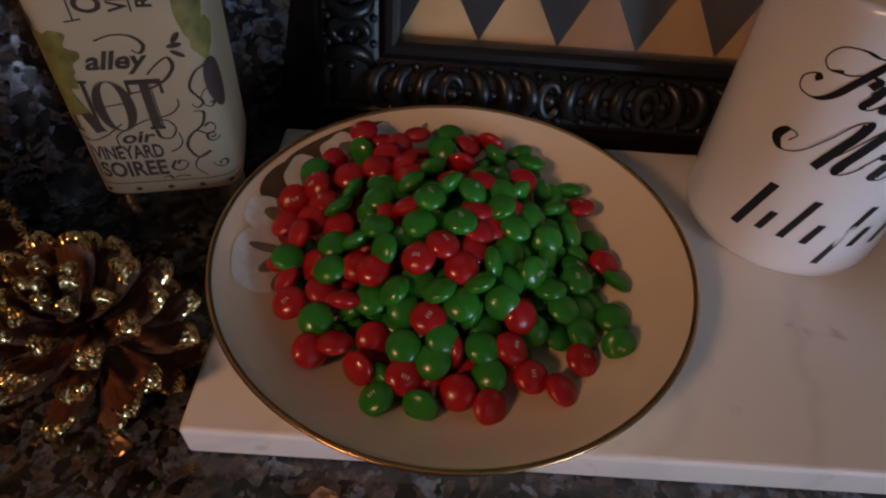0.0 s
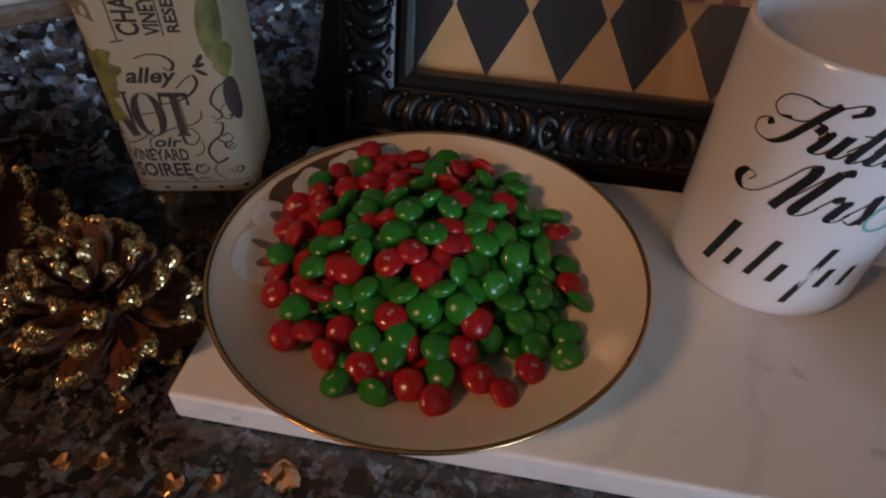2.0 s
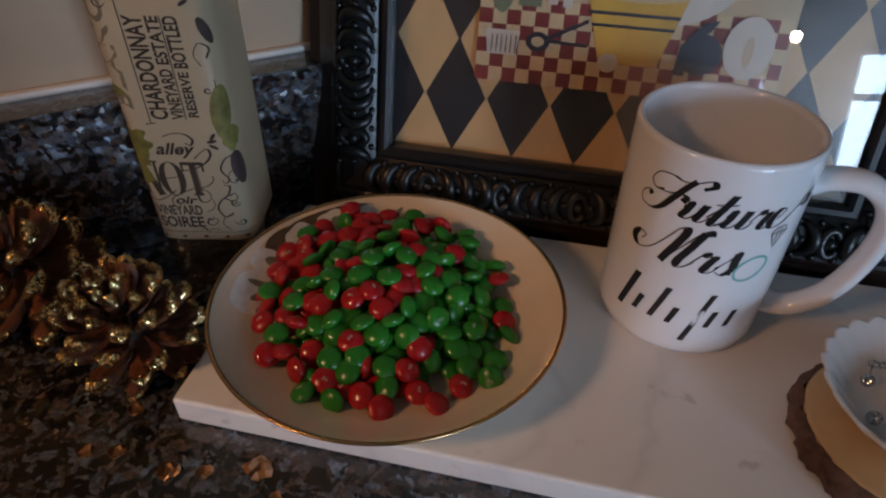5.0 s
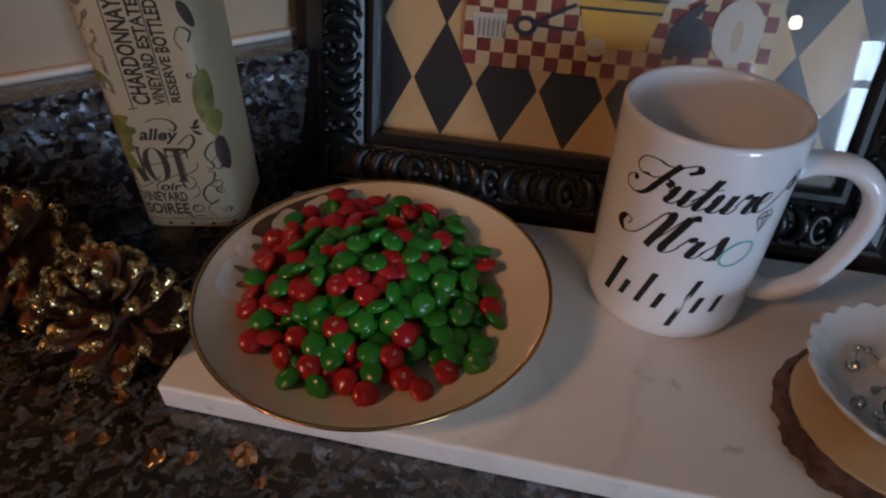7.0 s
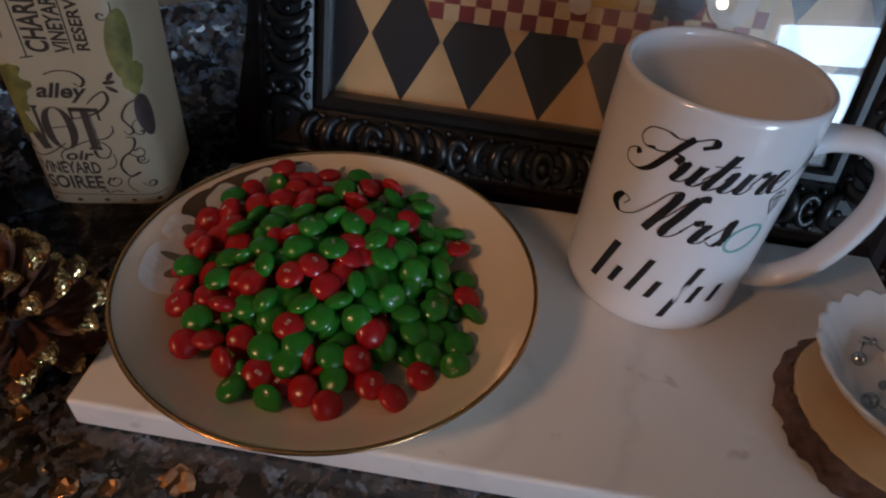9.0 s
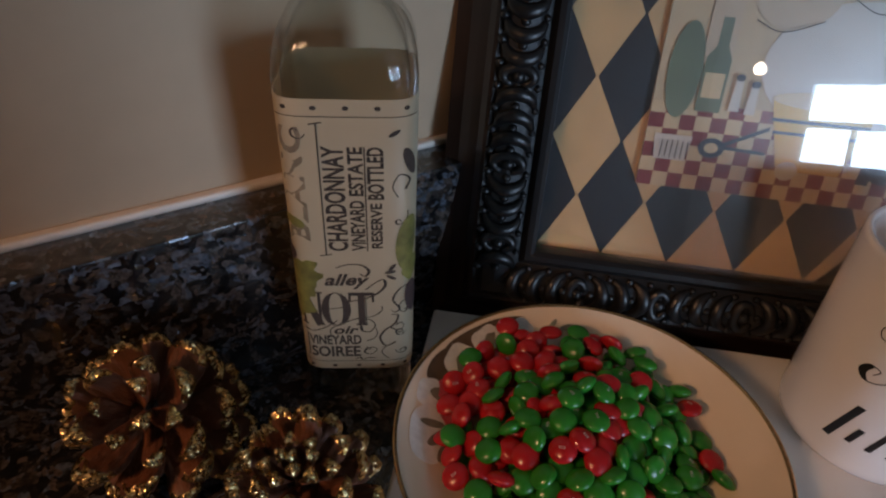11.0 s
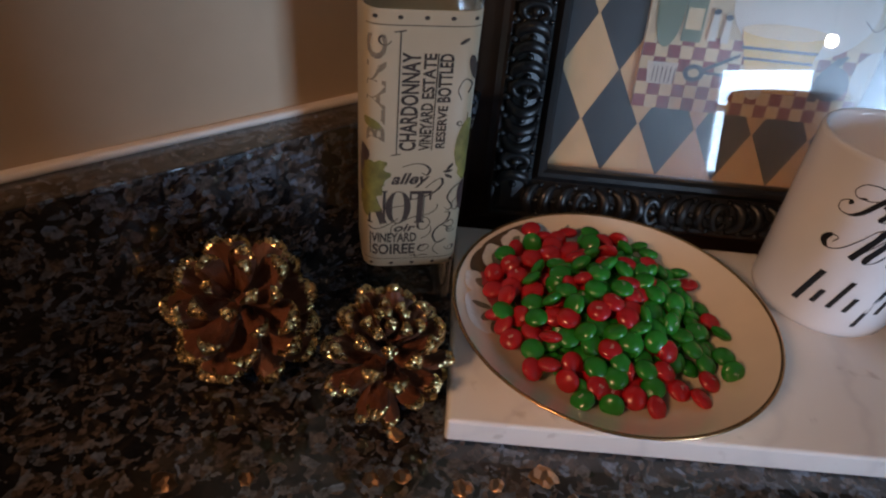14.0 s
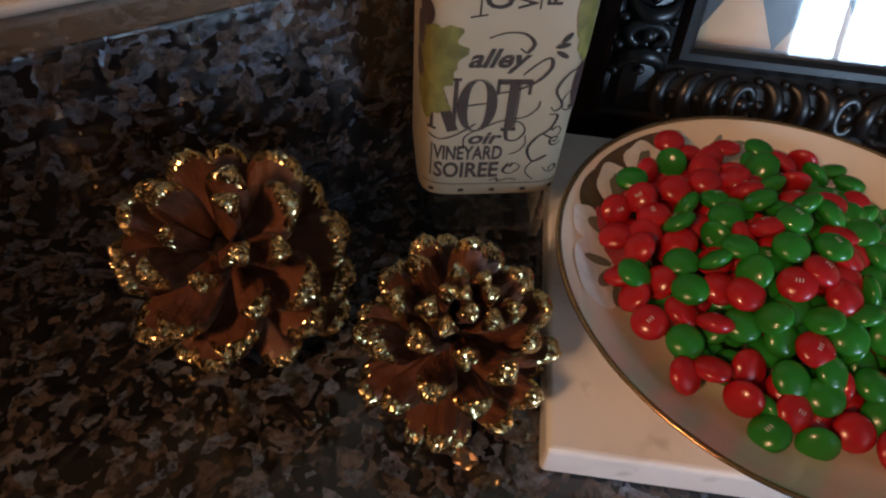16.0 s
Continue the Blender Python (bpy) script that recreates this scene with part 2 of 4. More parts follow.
# thin paper lets a little light through
t = M["label"].node_tree
lucent, blend = t.nodes.new("ShaderNodeBsdfTranslucent"), t.nodes.new("ShaderNodeMixShader")
lucent.inputs[0].default_value = (0.60, 0.53, 0.41, 1)
blend.inputs[0].default_value = 0.42
t.links.new(t.nodes["Principled BSDF"].outputs[0], blend.inputs[1])
t.links.new(lucent.outputs[0], blend.inputs[2])
t.links.new(blend.outputs[0], t.nodes["Material Output"].inputs[0])
M["granite"], M["board"], M["pane"], M["glass"] = granite(), marble(), pane_material(), bottle_glass()
M["bulb"], M["warm_bulb"] = glow("bulb", (1.0, 0.82, 0.6), 30), glow("warm_bulb", (1.0, 0.5, 0.15), 18)


# ---- helpers for building ----
def part(name, bm, material, parent=None, label="", smooth=True, m=None):
    me = bpy.data.meshes.new(name)
    bm.to_mesh(me)
    bm.free()
    if smooth:
        me.shade_smooth()
    for x in material if isinstance(material, (list, tuple)) else [material]:
        me.materials.append(x)
    ob = new(name, me)
    if parent:
        ob.parent = parent
    if m is not None:
        ob.matrix_basis = m
    if label:
        ob["label"] = label
    return ob


def thing(name, m, label, category, group="", kind=""):
    ob = new(name)
    ob.empty_display_size = 0.02
    ob.matrix_basis = m
    return tagged(ob, label, category, group, kind)


def lathe(bm, profile, n=72, close=False):
    rings = []
    for r, z in profile:
        rings.append([bm.verts.new((r * math.cos(2 * math.pi * i / n), r * math.sin(2 * math.pi * i / n), z)) for i in range(n)])
    pairs = list(zip(rings, rings[1:])) + ([(rings[-1], rings[0])] if close else [])
    for a, b in pairs:
        for i in range(n):
            j = (i + 1) % n
            bm.faces.new((a[i], a[j], b[j], b[i]))
    return rings


def box(bm, x0, y0, z0, x1, y1, z1, bevel=0.0, seg=2):
    r = bmesh.ops.create_cube(bm, size=1)
    bmesh.ops.transform(bm, matrix=Matrix.Translation(((x0 + x1) / 2, (y0 + y1) / 2, (z0 + z1) / 2)) @ Matrix.Diagonal((x1 - x0, y1 - y0, z1 - z0, 1)), verts=r["verts"])
    if bevel:
        bmesh.ops.bevel(bm, geom=list({e for v in r["verts"] for e in v.link_edges}), offset=bevel, segments=seg, profile=0.5, affect="EDGES")
    return bm


# ---- structure ----
def slab(name, material, m, label, category, *boxes, bevel=0.0):
    bm = bmesh.new()
    for q in boxes:
        box(bm, *q, bevel)
    return tagged(part(name, bm, material, smooth=False, m=m), label, category, kind="structure")


BACK = 0.735  # the second wall of the corner, behind the leaning frame
countertop = slab("countertop", M["granite"], WALL, "polished dark speckled granite kitchen countertop", "countertop", (-1.9, -0.72, G - 0.035, BACK, 0.034, G), bevel=0.004)
# larger bronze crystals in the polished stone
for x, y, r, tilt in ((-0.0224, 0.1150, 0.0085, 3), (-0.0484, 0.1066, 0.0048, 5), (-0.0660, 0.1026, 0.0060, 2), (-0.0977, 0.1056, 0.0050, 4), (-0.1050, 0.1314, 0.0050, 3), (-0.0076, 0.1028, 0.0038, 2), (-0.2180, 0.0870, 0.0075, 3), (-0.1142, 0.1017, 0.0055, 5), (-0.1779, 0.0943, 0.0045, 4)):
    bm = bmesh.new()
    g = random.Random(int(x * 10000))
    rim = [bm.verts.new((r * k * math.cos(a), r * k * math.sin(a), 0)) for a in [2 * math.pi * i / 14 for i in range(14)] for k in [g.uniform(0.7, 1.1)]]
    top = [bm.verts.new((v.co.x * 0.8, v.co.y * 0.8, 0.0004)) for v in rim]
    for i in range(14):
        bm.faces.new((rim[i], rim[(i + 1) % 14], top[(i + 1) % 14], top[i]))
    bm.faces.new(top)
    flake = part("crystal", bm, M["bronze_flake"], countertop, smooth=False)
    flake.matrix_basis = WALL.inverted() @ pose(x, y, G + 0.00005, tilt * 0.25, -tilt * 0.25, g.uniform(0, 90))
slab("backsplash_side", M["granite"], WALL, "polished blue-black granite upstand along the wall", "backsplash", (-1.9, 0.0, G + 0.0004, BACK - 0.035, 0.034, 0.109), bevel=0.0012)
slab("backsplash_back", M["granite"], WALL, "polished blue-black granite upstand in the corner", "backsplash", (BACK - 0.034, -0.72, G + 0.0004, BACK, 0.034, 0.109), bevel=0.0012)
slab("trim", M["caulk"], WALL, "pale caulk bead between wall and granite", "trim", (-1.9, 0.0270, 0.1085, BACK - 0.034, 0.0345, 0.1135), bevel=0.0018)
slab("wall_side", M["wall"], WALL, "matte beige painted wall above the granite upstand", "wall", (-3.6, 0.034, -0.9, BACK, 0.148, 1.6))
slab("wall_back", M["wall"], WALL, "matte beige painted wall behind the picture", "wall", (BACK, -1.3, -0.9, BACK + 0.12, 0.148, 1.6))
slab("wall_left", M["paint"], WALL, "pale painted room wall", "wall", (-3.72, FAR, -0.9, -3.6, 0.148, 1.6))
# added out of view: blocks window light so the side wall darkens leftwards
slab("shade_panel", M["paint"], WALL, "plain painted panel added out of view to shade the wall", "wall", (-3.6, -0.72, -0.9, 0.15, -0.62, 1.6))
slab("wall_right", M["paint"], WALL, "pale painted room wall", "wall", (2.8, FAR, -0.9, 2.92, 0.148, 1.6))
slab("wall_behind", M["paint"], WALL, "pale painted room wall", "wall", (BACK + 0.12, 0.028, -0.9, 2.8, 0.148, 1.6))
(a0, a1, az0, az1), (b0, b1, bz0, bz1) = WIN
slab("wall_window", M["paint"], WALL, "pale painted wall with two windows", "wall", (-3.72, FAR - 0.12, -0.9, a0, FAR, 1.6), (a1, FAR - 0.12, -0.9, b0, FAR, 1.6), (b1, FAR - 0.12, -0.9, 2.92, FAR, 1.6),
     (a0, FAR - 0.12, -0.9, a1, FAR, az0), (a0, FAR - 0.12, az1, a1, FAR, 1.6), (b0, FAR - 0.12, -0.9, b1, FAR, bz0), (b0, FAR - 0.12, bz1, b1, FAR, 1.6))
slab("floor", M["floor"], WALL, "dark wooden room floor", "floor", (-3.72, FAR - 0.12, -1.0, 2.92, 0.148, -0.9))
slab("ceiling", M["paint"], WALL, "pale painted ceiling", "ceiling", (-3.72, FAR - 0.12, 1.6, 2.92, 0.148, 1.7))
bm = bmesh.new()
box(bm, -1.9, -0.68, -0.9, BACK, 0.028, G - 0.0352)
tagged(part("base_cabinet", bm, M["floor"], smooth=False, m=WALL), "dark wooden base cabinet under the granite counter", "cabinet")
for i, (x0, x1, z0, z1) in enumerate(WIN):
    w = thing("window_%d" % (i + 1), WALL @ pose(0, FAR, 0), "white framed window with bright daylight outside", "window", kind="structure")
    bars = [(x0, x1, z0, z0 + 0.04), (x0, x1, z1 - 0.04, z1), (x0, x0 + 0.04, z0 + 0.04, z1 - 0.04), (x1 - 0.04, x1, z0 + 0.04, z1 - 0.04)]
    zm, xm = z0 + (z1 - z0) * 0.62, (x0 + x1) / 2
    bars += [(x0 + 0.04, x1 - 0.04, zm - 0.03, zm + 0.03), (xm - 0.02, xm + 0.02, z0 + 0.04, zm - 0.03)]
    for q in bars:
        bm = bmesh.new()
        box(bm, q[0], -0.04, q[2], q[1], 0.012, q[3], 0.004, 1)
        part("window_frame" if q in bars[:4] else "glazing_bar", bm, M["white"], w, smooth=False)

# ---- marble board ----
bm = bmesh.new()
box(bm, 0, 0, G + 0.0005, 0.405, 0.186, 0.015, 0.0022, 3)
tagged(part("marble_board", bm, M["board"], m=pose(-0.078, 0.1305, 0, 0, 0, 1.5), smooth=False), "white marble serving board with faint grey veins", "serving board")

# ---- plate ----
PC = Vector((0.0176, 0.2100, 0.0153))
TOP = [(0.0001, 0.0045), (0.030, 0.0045), (0.048, 0.0048), (0.060, 0.0066), (0.072, 0.0108), (0.082, 0.0165), (0.092, 0.0236), (0.0976, 0.0274)]
plate = thing("dinner_plate", pose(*PC), "cream porcelain plate with gold rim and printed roses", "plate")
bm = bmesh.new()
lathe(bm, TOP + [(0.0988, 0.0280), (0.0992, 0.0276), (0.0970, 0.0252), (0.079, 0.0124), (0.062, 0.0045), (0.056, 0.0022), (0.055, 0.0), (0.052, 0.0), (0.051, 0.002), (0.0001, 0.002)], 128)
part("dish", bm, M["porcelain"], plate)
bm = bmesh.new()
lathe(bm, [(0.0973, 0.0276), (0.0984, 0.0284), (0.0993, 0.0284), (0.0997, 0.0278), (0.0987, 0.0268)], 128)
part("rim", bm, M["gold"], plate, "thin worn gold rim")


def plate_z(r):
    for (r0, z0), (r1, z1) in zip(TOP, TOP[1:]):
        if r <= r1:
            return z0 + (z1 - z0) * (r - r0) / (r1 - r0)
    return TOP[-1][1]


def petal_print(name, material, angle, r, length, width, turn, lift, notch=0.0):
    """A flat printed blot that follows the plate's curve."""
    bm = bmesh.new()
    cx, cy = r * math.cos(radians(angle)), r * math.sin(radians(angle))
    rings = []
    for k in range(1, 5):
        ring = []
        for i in range(28):
            a = 2 * math.pi * i / 28
            q = k / 4 * (1 + notch * math.cos(5 * a))
            x, y = length * q * math.cos(a), width * q * math.sin(a)
            c, s = math.cos(radians(turn)), math.sin(radians(turn))
            px, py = cx + x * c - y * s, cy + x * s + y * c
            ring.append(bm.verts.new((px, py, plate_z(min(0.0965, math.hypot(px, py))) + lift)))
        rings.append(ring)
    centre = bm.verts.new((cx, cy, plate_z(r) + lift))
    for i in range(28):
        j = (i + 1) % 28
        bm.faces.new((centre, rings[0][i], rings[0][j]))
        for a, b in zip(rings, rings[1:]):
            bm.faces.new((a[i], b[i], b[j], a[j]))
    part(name, bm, material, plate)


for k, (mt, ang, r, ln, wd, tn, nt) in enumerate((
        ("decor_brown", 136, 0.0890, 0.026, 0.0062, 46, 0.0), ("decor_brown", 156, 0.0890, 0.015, 0.0060, 66, 0.0), ("decor_brown", 144, 0.085, 0.015, 0.0085, 54, 0.1), ("decor_brown", 122, 0.0915, 0.012, 0.0030, 30, 0.0),
        ("rose_white", 186, 0.0810, 0.0190, 0.0105, 92, 0.03), ("rose_white", 170, 0.0860, 0.0100, 0.0075, 78, 0.05), ("leaf_grey", 186, 0.0760, 0.0085, 0.0028, 60, 0.0), ("leaf_grey", 181, 0.0800, 0.0070, 0.0024, 20, 0.0), ("leaf_grey", 193, 0.0740, 0.0060, 0.0020, 85, 0.0),
        ("leaf_grey", 98, 0.086, 0.005, 0.0016, 20, 0.0), ("leaf_grey", 104, 0.087, 0.004, 0.0014, 60, 0.0), ("leaf_grey", 166, 0.078, 0.010, 0.0045, 20, 0.0), ("leaf_grey", 156, 0.078, 0.011, 0.006, 80, 0.0),
        ("rose_white", 149, 0.082, 0.0125, 0.0105, 60, 0.06), ("rose_white", 133, 0.084, 0.0120, 0.0090, 40, 0.08), ("rose_white", 118, 0.086, 0.0080, 0.0060, 25, 0.08), ("leaf_grey", 150, 0.082, 0.0070, 0.0036, 100, 0.1), ("leaf_grey", 133, 0.085, 0.0058, 0.0030, 70, 0.1),
        ("rose_pink", 163, 0.0740, 0.0110, 0.0085, 10, 0.10), ("rose_pink", 174, 0.0690, 0.0085, 0.0075, 40, 0.10), ("rose_white", 168, 0.0725, 0.0032, 0.0020, 40, 0.1), ("rose_pink", 165, 0.0730, 0.0016, 0.0012, 40, 0.0))):
    petal_print("printed_flower" if "rose" in mt else "printed_leaf", M[mt], ang, r, ln, wd, tn, 0.00025 + 0.00012 * k, nt)

# ---- sweets ----
CR, CT = 0.0070, 0.0037
bm = bmesh.new()
lathe(bm, [(max(0.00004, CR * math.cos(a)), CT * math.copysign(abs(math.sin(a)) ** 1.05, math.sin(a))) for a in [math.pi * (i / 12 - 0.5) for i in range(13)]], 22)
bmesh.ops.remove_doubles(bm, verts=bm.verts, dist=0.0001)
shell = {}
for c in ("red", "green"):
    me = bpy.data.meshes.new("sweet")
    bm.to_mesh(me)
    me.shade_smooth()
    me.materials.append(M[c])
    shell[c] = me
bm.free()
bm = bmesh.new()
for x0, y0, x1, y1 in ((-0.0013, -0.0008, -0.0009, 0.0008), (-0.0002, -0.0008, 0.0002, 0.0008), (0.0009, -0.0008, 0.0013, 0.0008)):
    bm.faces.new([bm.verts.new((x, y, CT * math.sqrt(1 - (x * x + y * y) / CR ** 2) + 0.00006)) for x, y in ((x0, y0), (x1, y0), (x1, y1), (x0, y1))])
mark_mesh = bpy.data.meshes.new("mark")
bm.to_mesh(mark_mesh)
bm.free()
mark_mesh.materials.append(M["mark"])
HC = (0.010, 0.218)
REDS = [(-31, 278), (-5, 279), (-8, 250), (-46, 238), (-48, 210), (-45, 177), (-23, 177), (-24, 161), (-33, 158), (3, 150), (23, 147), (10, 170), (45, 177), (13, 197), (21, 189), (-13, 187), (74, 246), (46, 250), (42, 165),
        (50, 157), (61, 152), (35, 143), (4, 191), (26, 236), (-14, 152), (20, 273), (-32, 243), (70, 167)]
GREENS = [(6, 218), (-33, 222), (-14, 206), (-50, 198), (-31, 190), (50, 196), (56, 215), (63, 186), (22, 176), (13, 156), (-4, 179), (-6, 142), (10, 141), (31, 163), (35, 222), (42, 214), (51, 270), (8, 264), (71, 179), (84, 173),
          (69, 201), (28, 185), (2, 160), (-33, 170), (3, 205), (-10, 195), (34, 269), (19, 208), (84, 188), (88, 208), (34, 154), (13, 180)]
rng = random.Random(7)
placed = []


def heap_z(x, y):
    d = math.hypot(x - HC[0], y - HC[1])
    return ground_z(x, y) + 0.0360 * max(0.0, 1 - (d / (0.077 if y < HC[1] else 0.077 + 0.010 * (y - HC[1]) / d)) ** 1.55)


def ground_z(x, y):
    return PC.z + plate_z(min(0.098, math.hypot(x - PC.x, y - PC.y))) + CT + 0.0006


def put_sweet(x, y, z, colour, tilt, marked):
    """tilt: how far it turns from lying flat, in degrees."""
    out = Vector((x - HC[0], y - HC[1], 0))
    out = out.normalized() if out.length > 1e-4 else Vector((0, -1, 0))
    n = (Vector((0, 0, 1)) + out * math.tan(radians(17)) * min(1, math.hypot(x - HC[0], y - HC[1]) / 0.03)).normalized()
    q = n.to_track_quat("Z", "Y").to_matrix().to_4x4()
    m = Matrix.Translation((x, y, z)) @ q @ pose(0, 0, 0, 0, 0, rng.uniform(0, 360)) @ pose(0, 0, 0, tilt, 0, 0) @ pose(0, 0, 0, 0, 0, rng.uniform(0, 360))
    ob = new("sweet", shell[colour])
    ob.matrix_basis = m @ Matrix.Diagonal((1, 1, rng.uniform(0.92, 1.1), 1))
    tagged(ob, "glossy %s sugar-shelled chocolate sweet in a heap" % colour, "sweet", "sweets heaped on the plate")
    if marked:
        k = new("mark", mark_mesh)
        k.parent = ob
    placed.append((x, y, z))


for colour, spots in (("red", REDS), ("green", GREENS)):
    for x, y in spots:
        x, y = x / 1000, y / 1000
        put_sweet(x, y, max(heap_z(x, y), ground_z(x, y)), colour, rng.choice((4, 10, 18, 26, 38, 55)), rng.random() < 0.35)
for layer, (rad, drop) in enumerate(((0.016, 0.0), (0.030, 0.0), (0.045, 0.0), (0.060, 0.0), (0.071, 0.0), (0.066, 0.006), (0.056, 0.011), (0.045, 0.009), (0.035, 0.018), (0.028, 0.010))):
    for tries in range(520):
        a, r = rng.uniform(0, 2 * math.pi), rad * math.sqrt(rng.uniform(0.15, 1))
        x, y = HC[0] + r * math.cos(a) + 0.003, HC[1] + r * math.sin(a) - 0.001
        if math.hypot(x - PC.x, y - PC.y) > 0.080:
            continue
        z = heap_z(x, y) - drop + rng.uniform(-0.0055, 0.0006)
        z = max(z, ground_z(x, y))
        if z > heap_z(x, y) + 0.003 and r > 0.074:
            continue
        if min((((x - p[0]) ** 2 + (y - p[1]) ** 2 + (1.5 * (z - p[2])) ** 2) for p in placed)) < 0.0099 ** 2:
            continue
        far_left = (x < 0.0 and y > 0.232) or (x < -0.03)
        near = y < 0.165
        red = rng.random() < (0.72 if far_left else 0.55 if near and x > -0.02 and x < 0.065 else 0.30)
        put_sweet(x, y, z, "red" if red else "green", rng.choice((5, 12, 20, 32, 55, 80)), rng.random() < 0.2)

# ---- mug ----
MC, R, H = (0.1804, 0.2764, 0.0153), 0.0461, 0.1257
mug = thing("coffee_mug", pose(*MC), "tall glossy white ceramic mug with black script lettering", "mug")
bm = bmesh.new()
lathe(bm, [(0.0001, 0.003), (0.034, 0.003), (0.0355, 0.0), (0.0405, 0.0), (0.0436, 0.0010), (0.0453, 0.0035), (R, 0.0085), (R, H - 0.004), (R - 0.0004, H - 0.0012), (R - 0.0018, H), (R - 0.0034, H - 0.001), (R - 0.004, H - 0.004), (R - 0.0042, 0.02), (R - 0.008, 0.009), (0.0001, 0.008)], 96)
part("body", bm, M["mug"], mug)


def spline(points, n=10):
    """Points on a smooth curve through the given ones."""
    p = [Vector(q) for q in points]
    p = [2 * p[0] - p[1]] + p + [2 * p[-1] - p[-2]]
    out = []
    for a, b, c, d in zip(p, p[1:], p[2:], p[3:]):
        for i in range(n):
            s = i / n
            out.append(0.5 * (2 * b + (c - a) * s + (2 * a - 5 * b + 4 * c - d) * s * s + (3 * b - a - 3 * c + d) * s ** 3))
    return out + [p[-2]]


def sweep(bm, path, ra, rb, side, n=14, taper=None):
    """A tube along a path; ra across, rb along side."""
    rings = []
    for i, p in enumerate(path):
        d = (path[min(i + 1, len(path) - 1)] - path[max(i - 1, 0)]).normalized()
        u = side - d * side.dot(d)
        u.normalize()
        v = d.cross(u)
        k = taper(i / (len(path) - 1)) if taper else 1
        rings.append([bm.verts.new(p + v * (ra * k * math.cos(2 * math.pi * j / n)) + u * (rb * k * math.sin(2 * math.pi * j / n))) for j in range(n)])
    for a, b in zip(rings, rings[1:]):
        for j in range(n):
            bm.faces.new((a[j], a[(j + 1) % n], b[(j + 1) % n], b[j]))
    bm.faces.new(rings[0][::-1])
    bm.faces.new(rings[-1])


bm = bmesh.new()
arm = spline([(0.044, 0, 0.101), (0.054, 0, 0.1045), (0.068, 0, 0.105), (0.080, 0, 0.096), (0.0845, 0, 0.080), (0.082, 0, 0.058), (0.074, 0, 0.036), (0.062, 0, 0.023), (0.052, 0, 0.0195), (0.044, 0, 0.021)], 6)
sweep(bm, arm, 0.0056, 0.0078, Vector((0, 1, 0)), 18, lambda s: 1 + 0.35 * (abs(2 * s - 1) ** 8))
part("handle", bm, M["mug"], mug, m=pose(0, 0, 0, 0, 0, -8.7))


def ribbon(bm, path, wmin, wmax, place, pen=True):
    """A stroke of the pen: thick where it runs down, thin where it runs up. place maps the sheet to the surface."""
    rows = []
    for i, p in enumerate(path):
        d = path[min(i + 1, len(path) - 1)] - path[max(i - 1, 0)]
        d = d.normalized() if d.length > 1e-9 else Vector((1, 0))
        w = wmin + (wmax - wmin) * (max(0, -d.y) ** 1.3 if pen else 1)
        n = Vector((-d.y, d.x)) * w / 2
        rows.append((bm.verts.new(place(p + n)), bm.verts.new(place(p - n))))
    for a, b in zip(rows, rows[1:]):
        bm.faces.new((a[0], a[1], b[1], b[0]))


def on_mug(lift):
    def place(p):
        a = p.x / R
        return ((R + lift) * math.cos(a), (R + lift) * math.sin(a), p.y)
    return place


# pen strokes of the letters, in units of the small letters' height
GLYPH = {
    "F": [[(1.0, 2.05), (0.72, 1.5), (0.42, 0.8), (0.1, 0.12), (-0.35, -0.2), (-0.95, -0.1), (-1.15, 0.35), (-0.85, 0.65), (-0.6, 0.45)], [(-0.15, 1.05), (-0.6, 0.95), (-0.95, 1.3), (-0.75, 1.8), (-0.1, 1.95), (0.5, 1.85), (1.1, 2.0), (1.6, 2.25), (1.8, 2.0), (1.45, 1.75)], [(-0.5, 0.95), (0.1, 1.0), (0.55, 1.2), (0.95, 1.1), (0.9, 0.8)]],
    "u": [[(0.0, 0.6), (0.25, 1.0), (0.2, 0.5), (0.1, 0.1), (0.4, 0.05), (0.75, 0.6), (0.9, 1.0), (0.8, 0.5), (0.75, 0.1), (1.0, 0.05), (1.25, 0.4)]],
    "t": [[(0.0, 0.4), (0.45, 1.1), (0.7, 1.75), (0.5, 1.0), (0.3, 0.2), (0.45, 0.0), (0.85, 0.35)], [(0.1, 1.15), (0.6, 1.2), (1.0, 1.3)]],
    "r": [[(0.0, 0.4), (0.35, 1.05), (0.45, 0.85), (0.75, 0.9), (0.65, 0.5), (0.6, 0.1), (0.85, 0.05), (1.1, 0.4)]],
    "e": [[(0.0, 0.4), (0.5, 0.6), (0.65, 0.95), (0.35, 1.0), (0.1, 0.5), (0.25, 0.05), (0.7, 0.1), (1.1, 0.5), (1.8, 1.3), (2.1, 1.1), (1.8, 0.8), (1.55, 1.2), (2.0, 1.6), (2.4, 1.5)]],
    "M": [[(-0.75, 0.55), (-0.65, 0.85), (-1.0, 0.9), (-1.15, 0.5), (-0.75, 0.15), (-0.25, 0.4), (0.15, 1.1), (0.45, 1.8), (0.72, 2.0), (0.78, 1.6), (0.6, 0.8), (0.42, 0.0)], [(0.42, 0.0), (0.85, 0.9), (1.2, 1.7), (1.55, 2.1), (1.68, 1.85)], [(1.45, 1.95), (1.25, 1.1), (1.05, 0.3), (1.15, 0.0), (1.4, 0.1), (1.65, 0.45)]],
    "s": [[(0.0, 0.3), (0.4, 0.8), (0.6, 1.2), (0.65, 0.7), (0.7, 0.3), (0.4, 0.0), (0.1, 0.15)]],
}


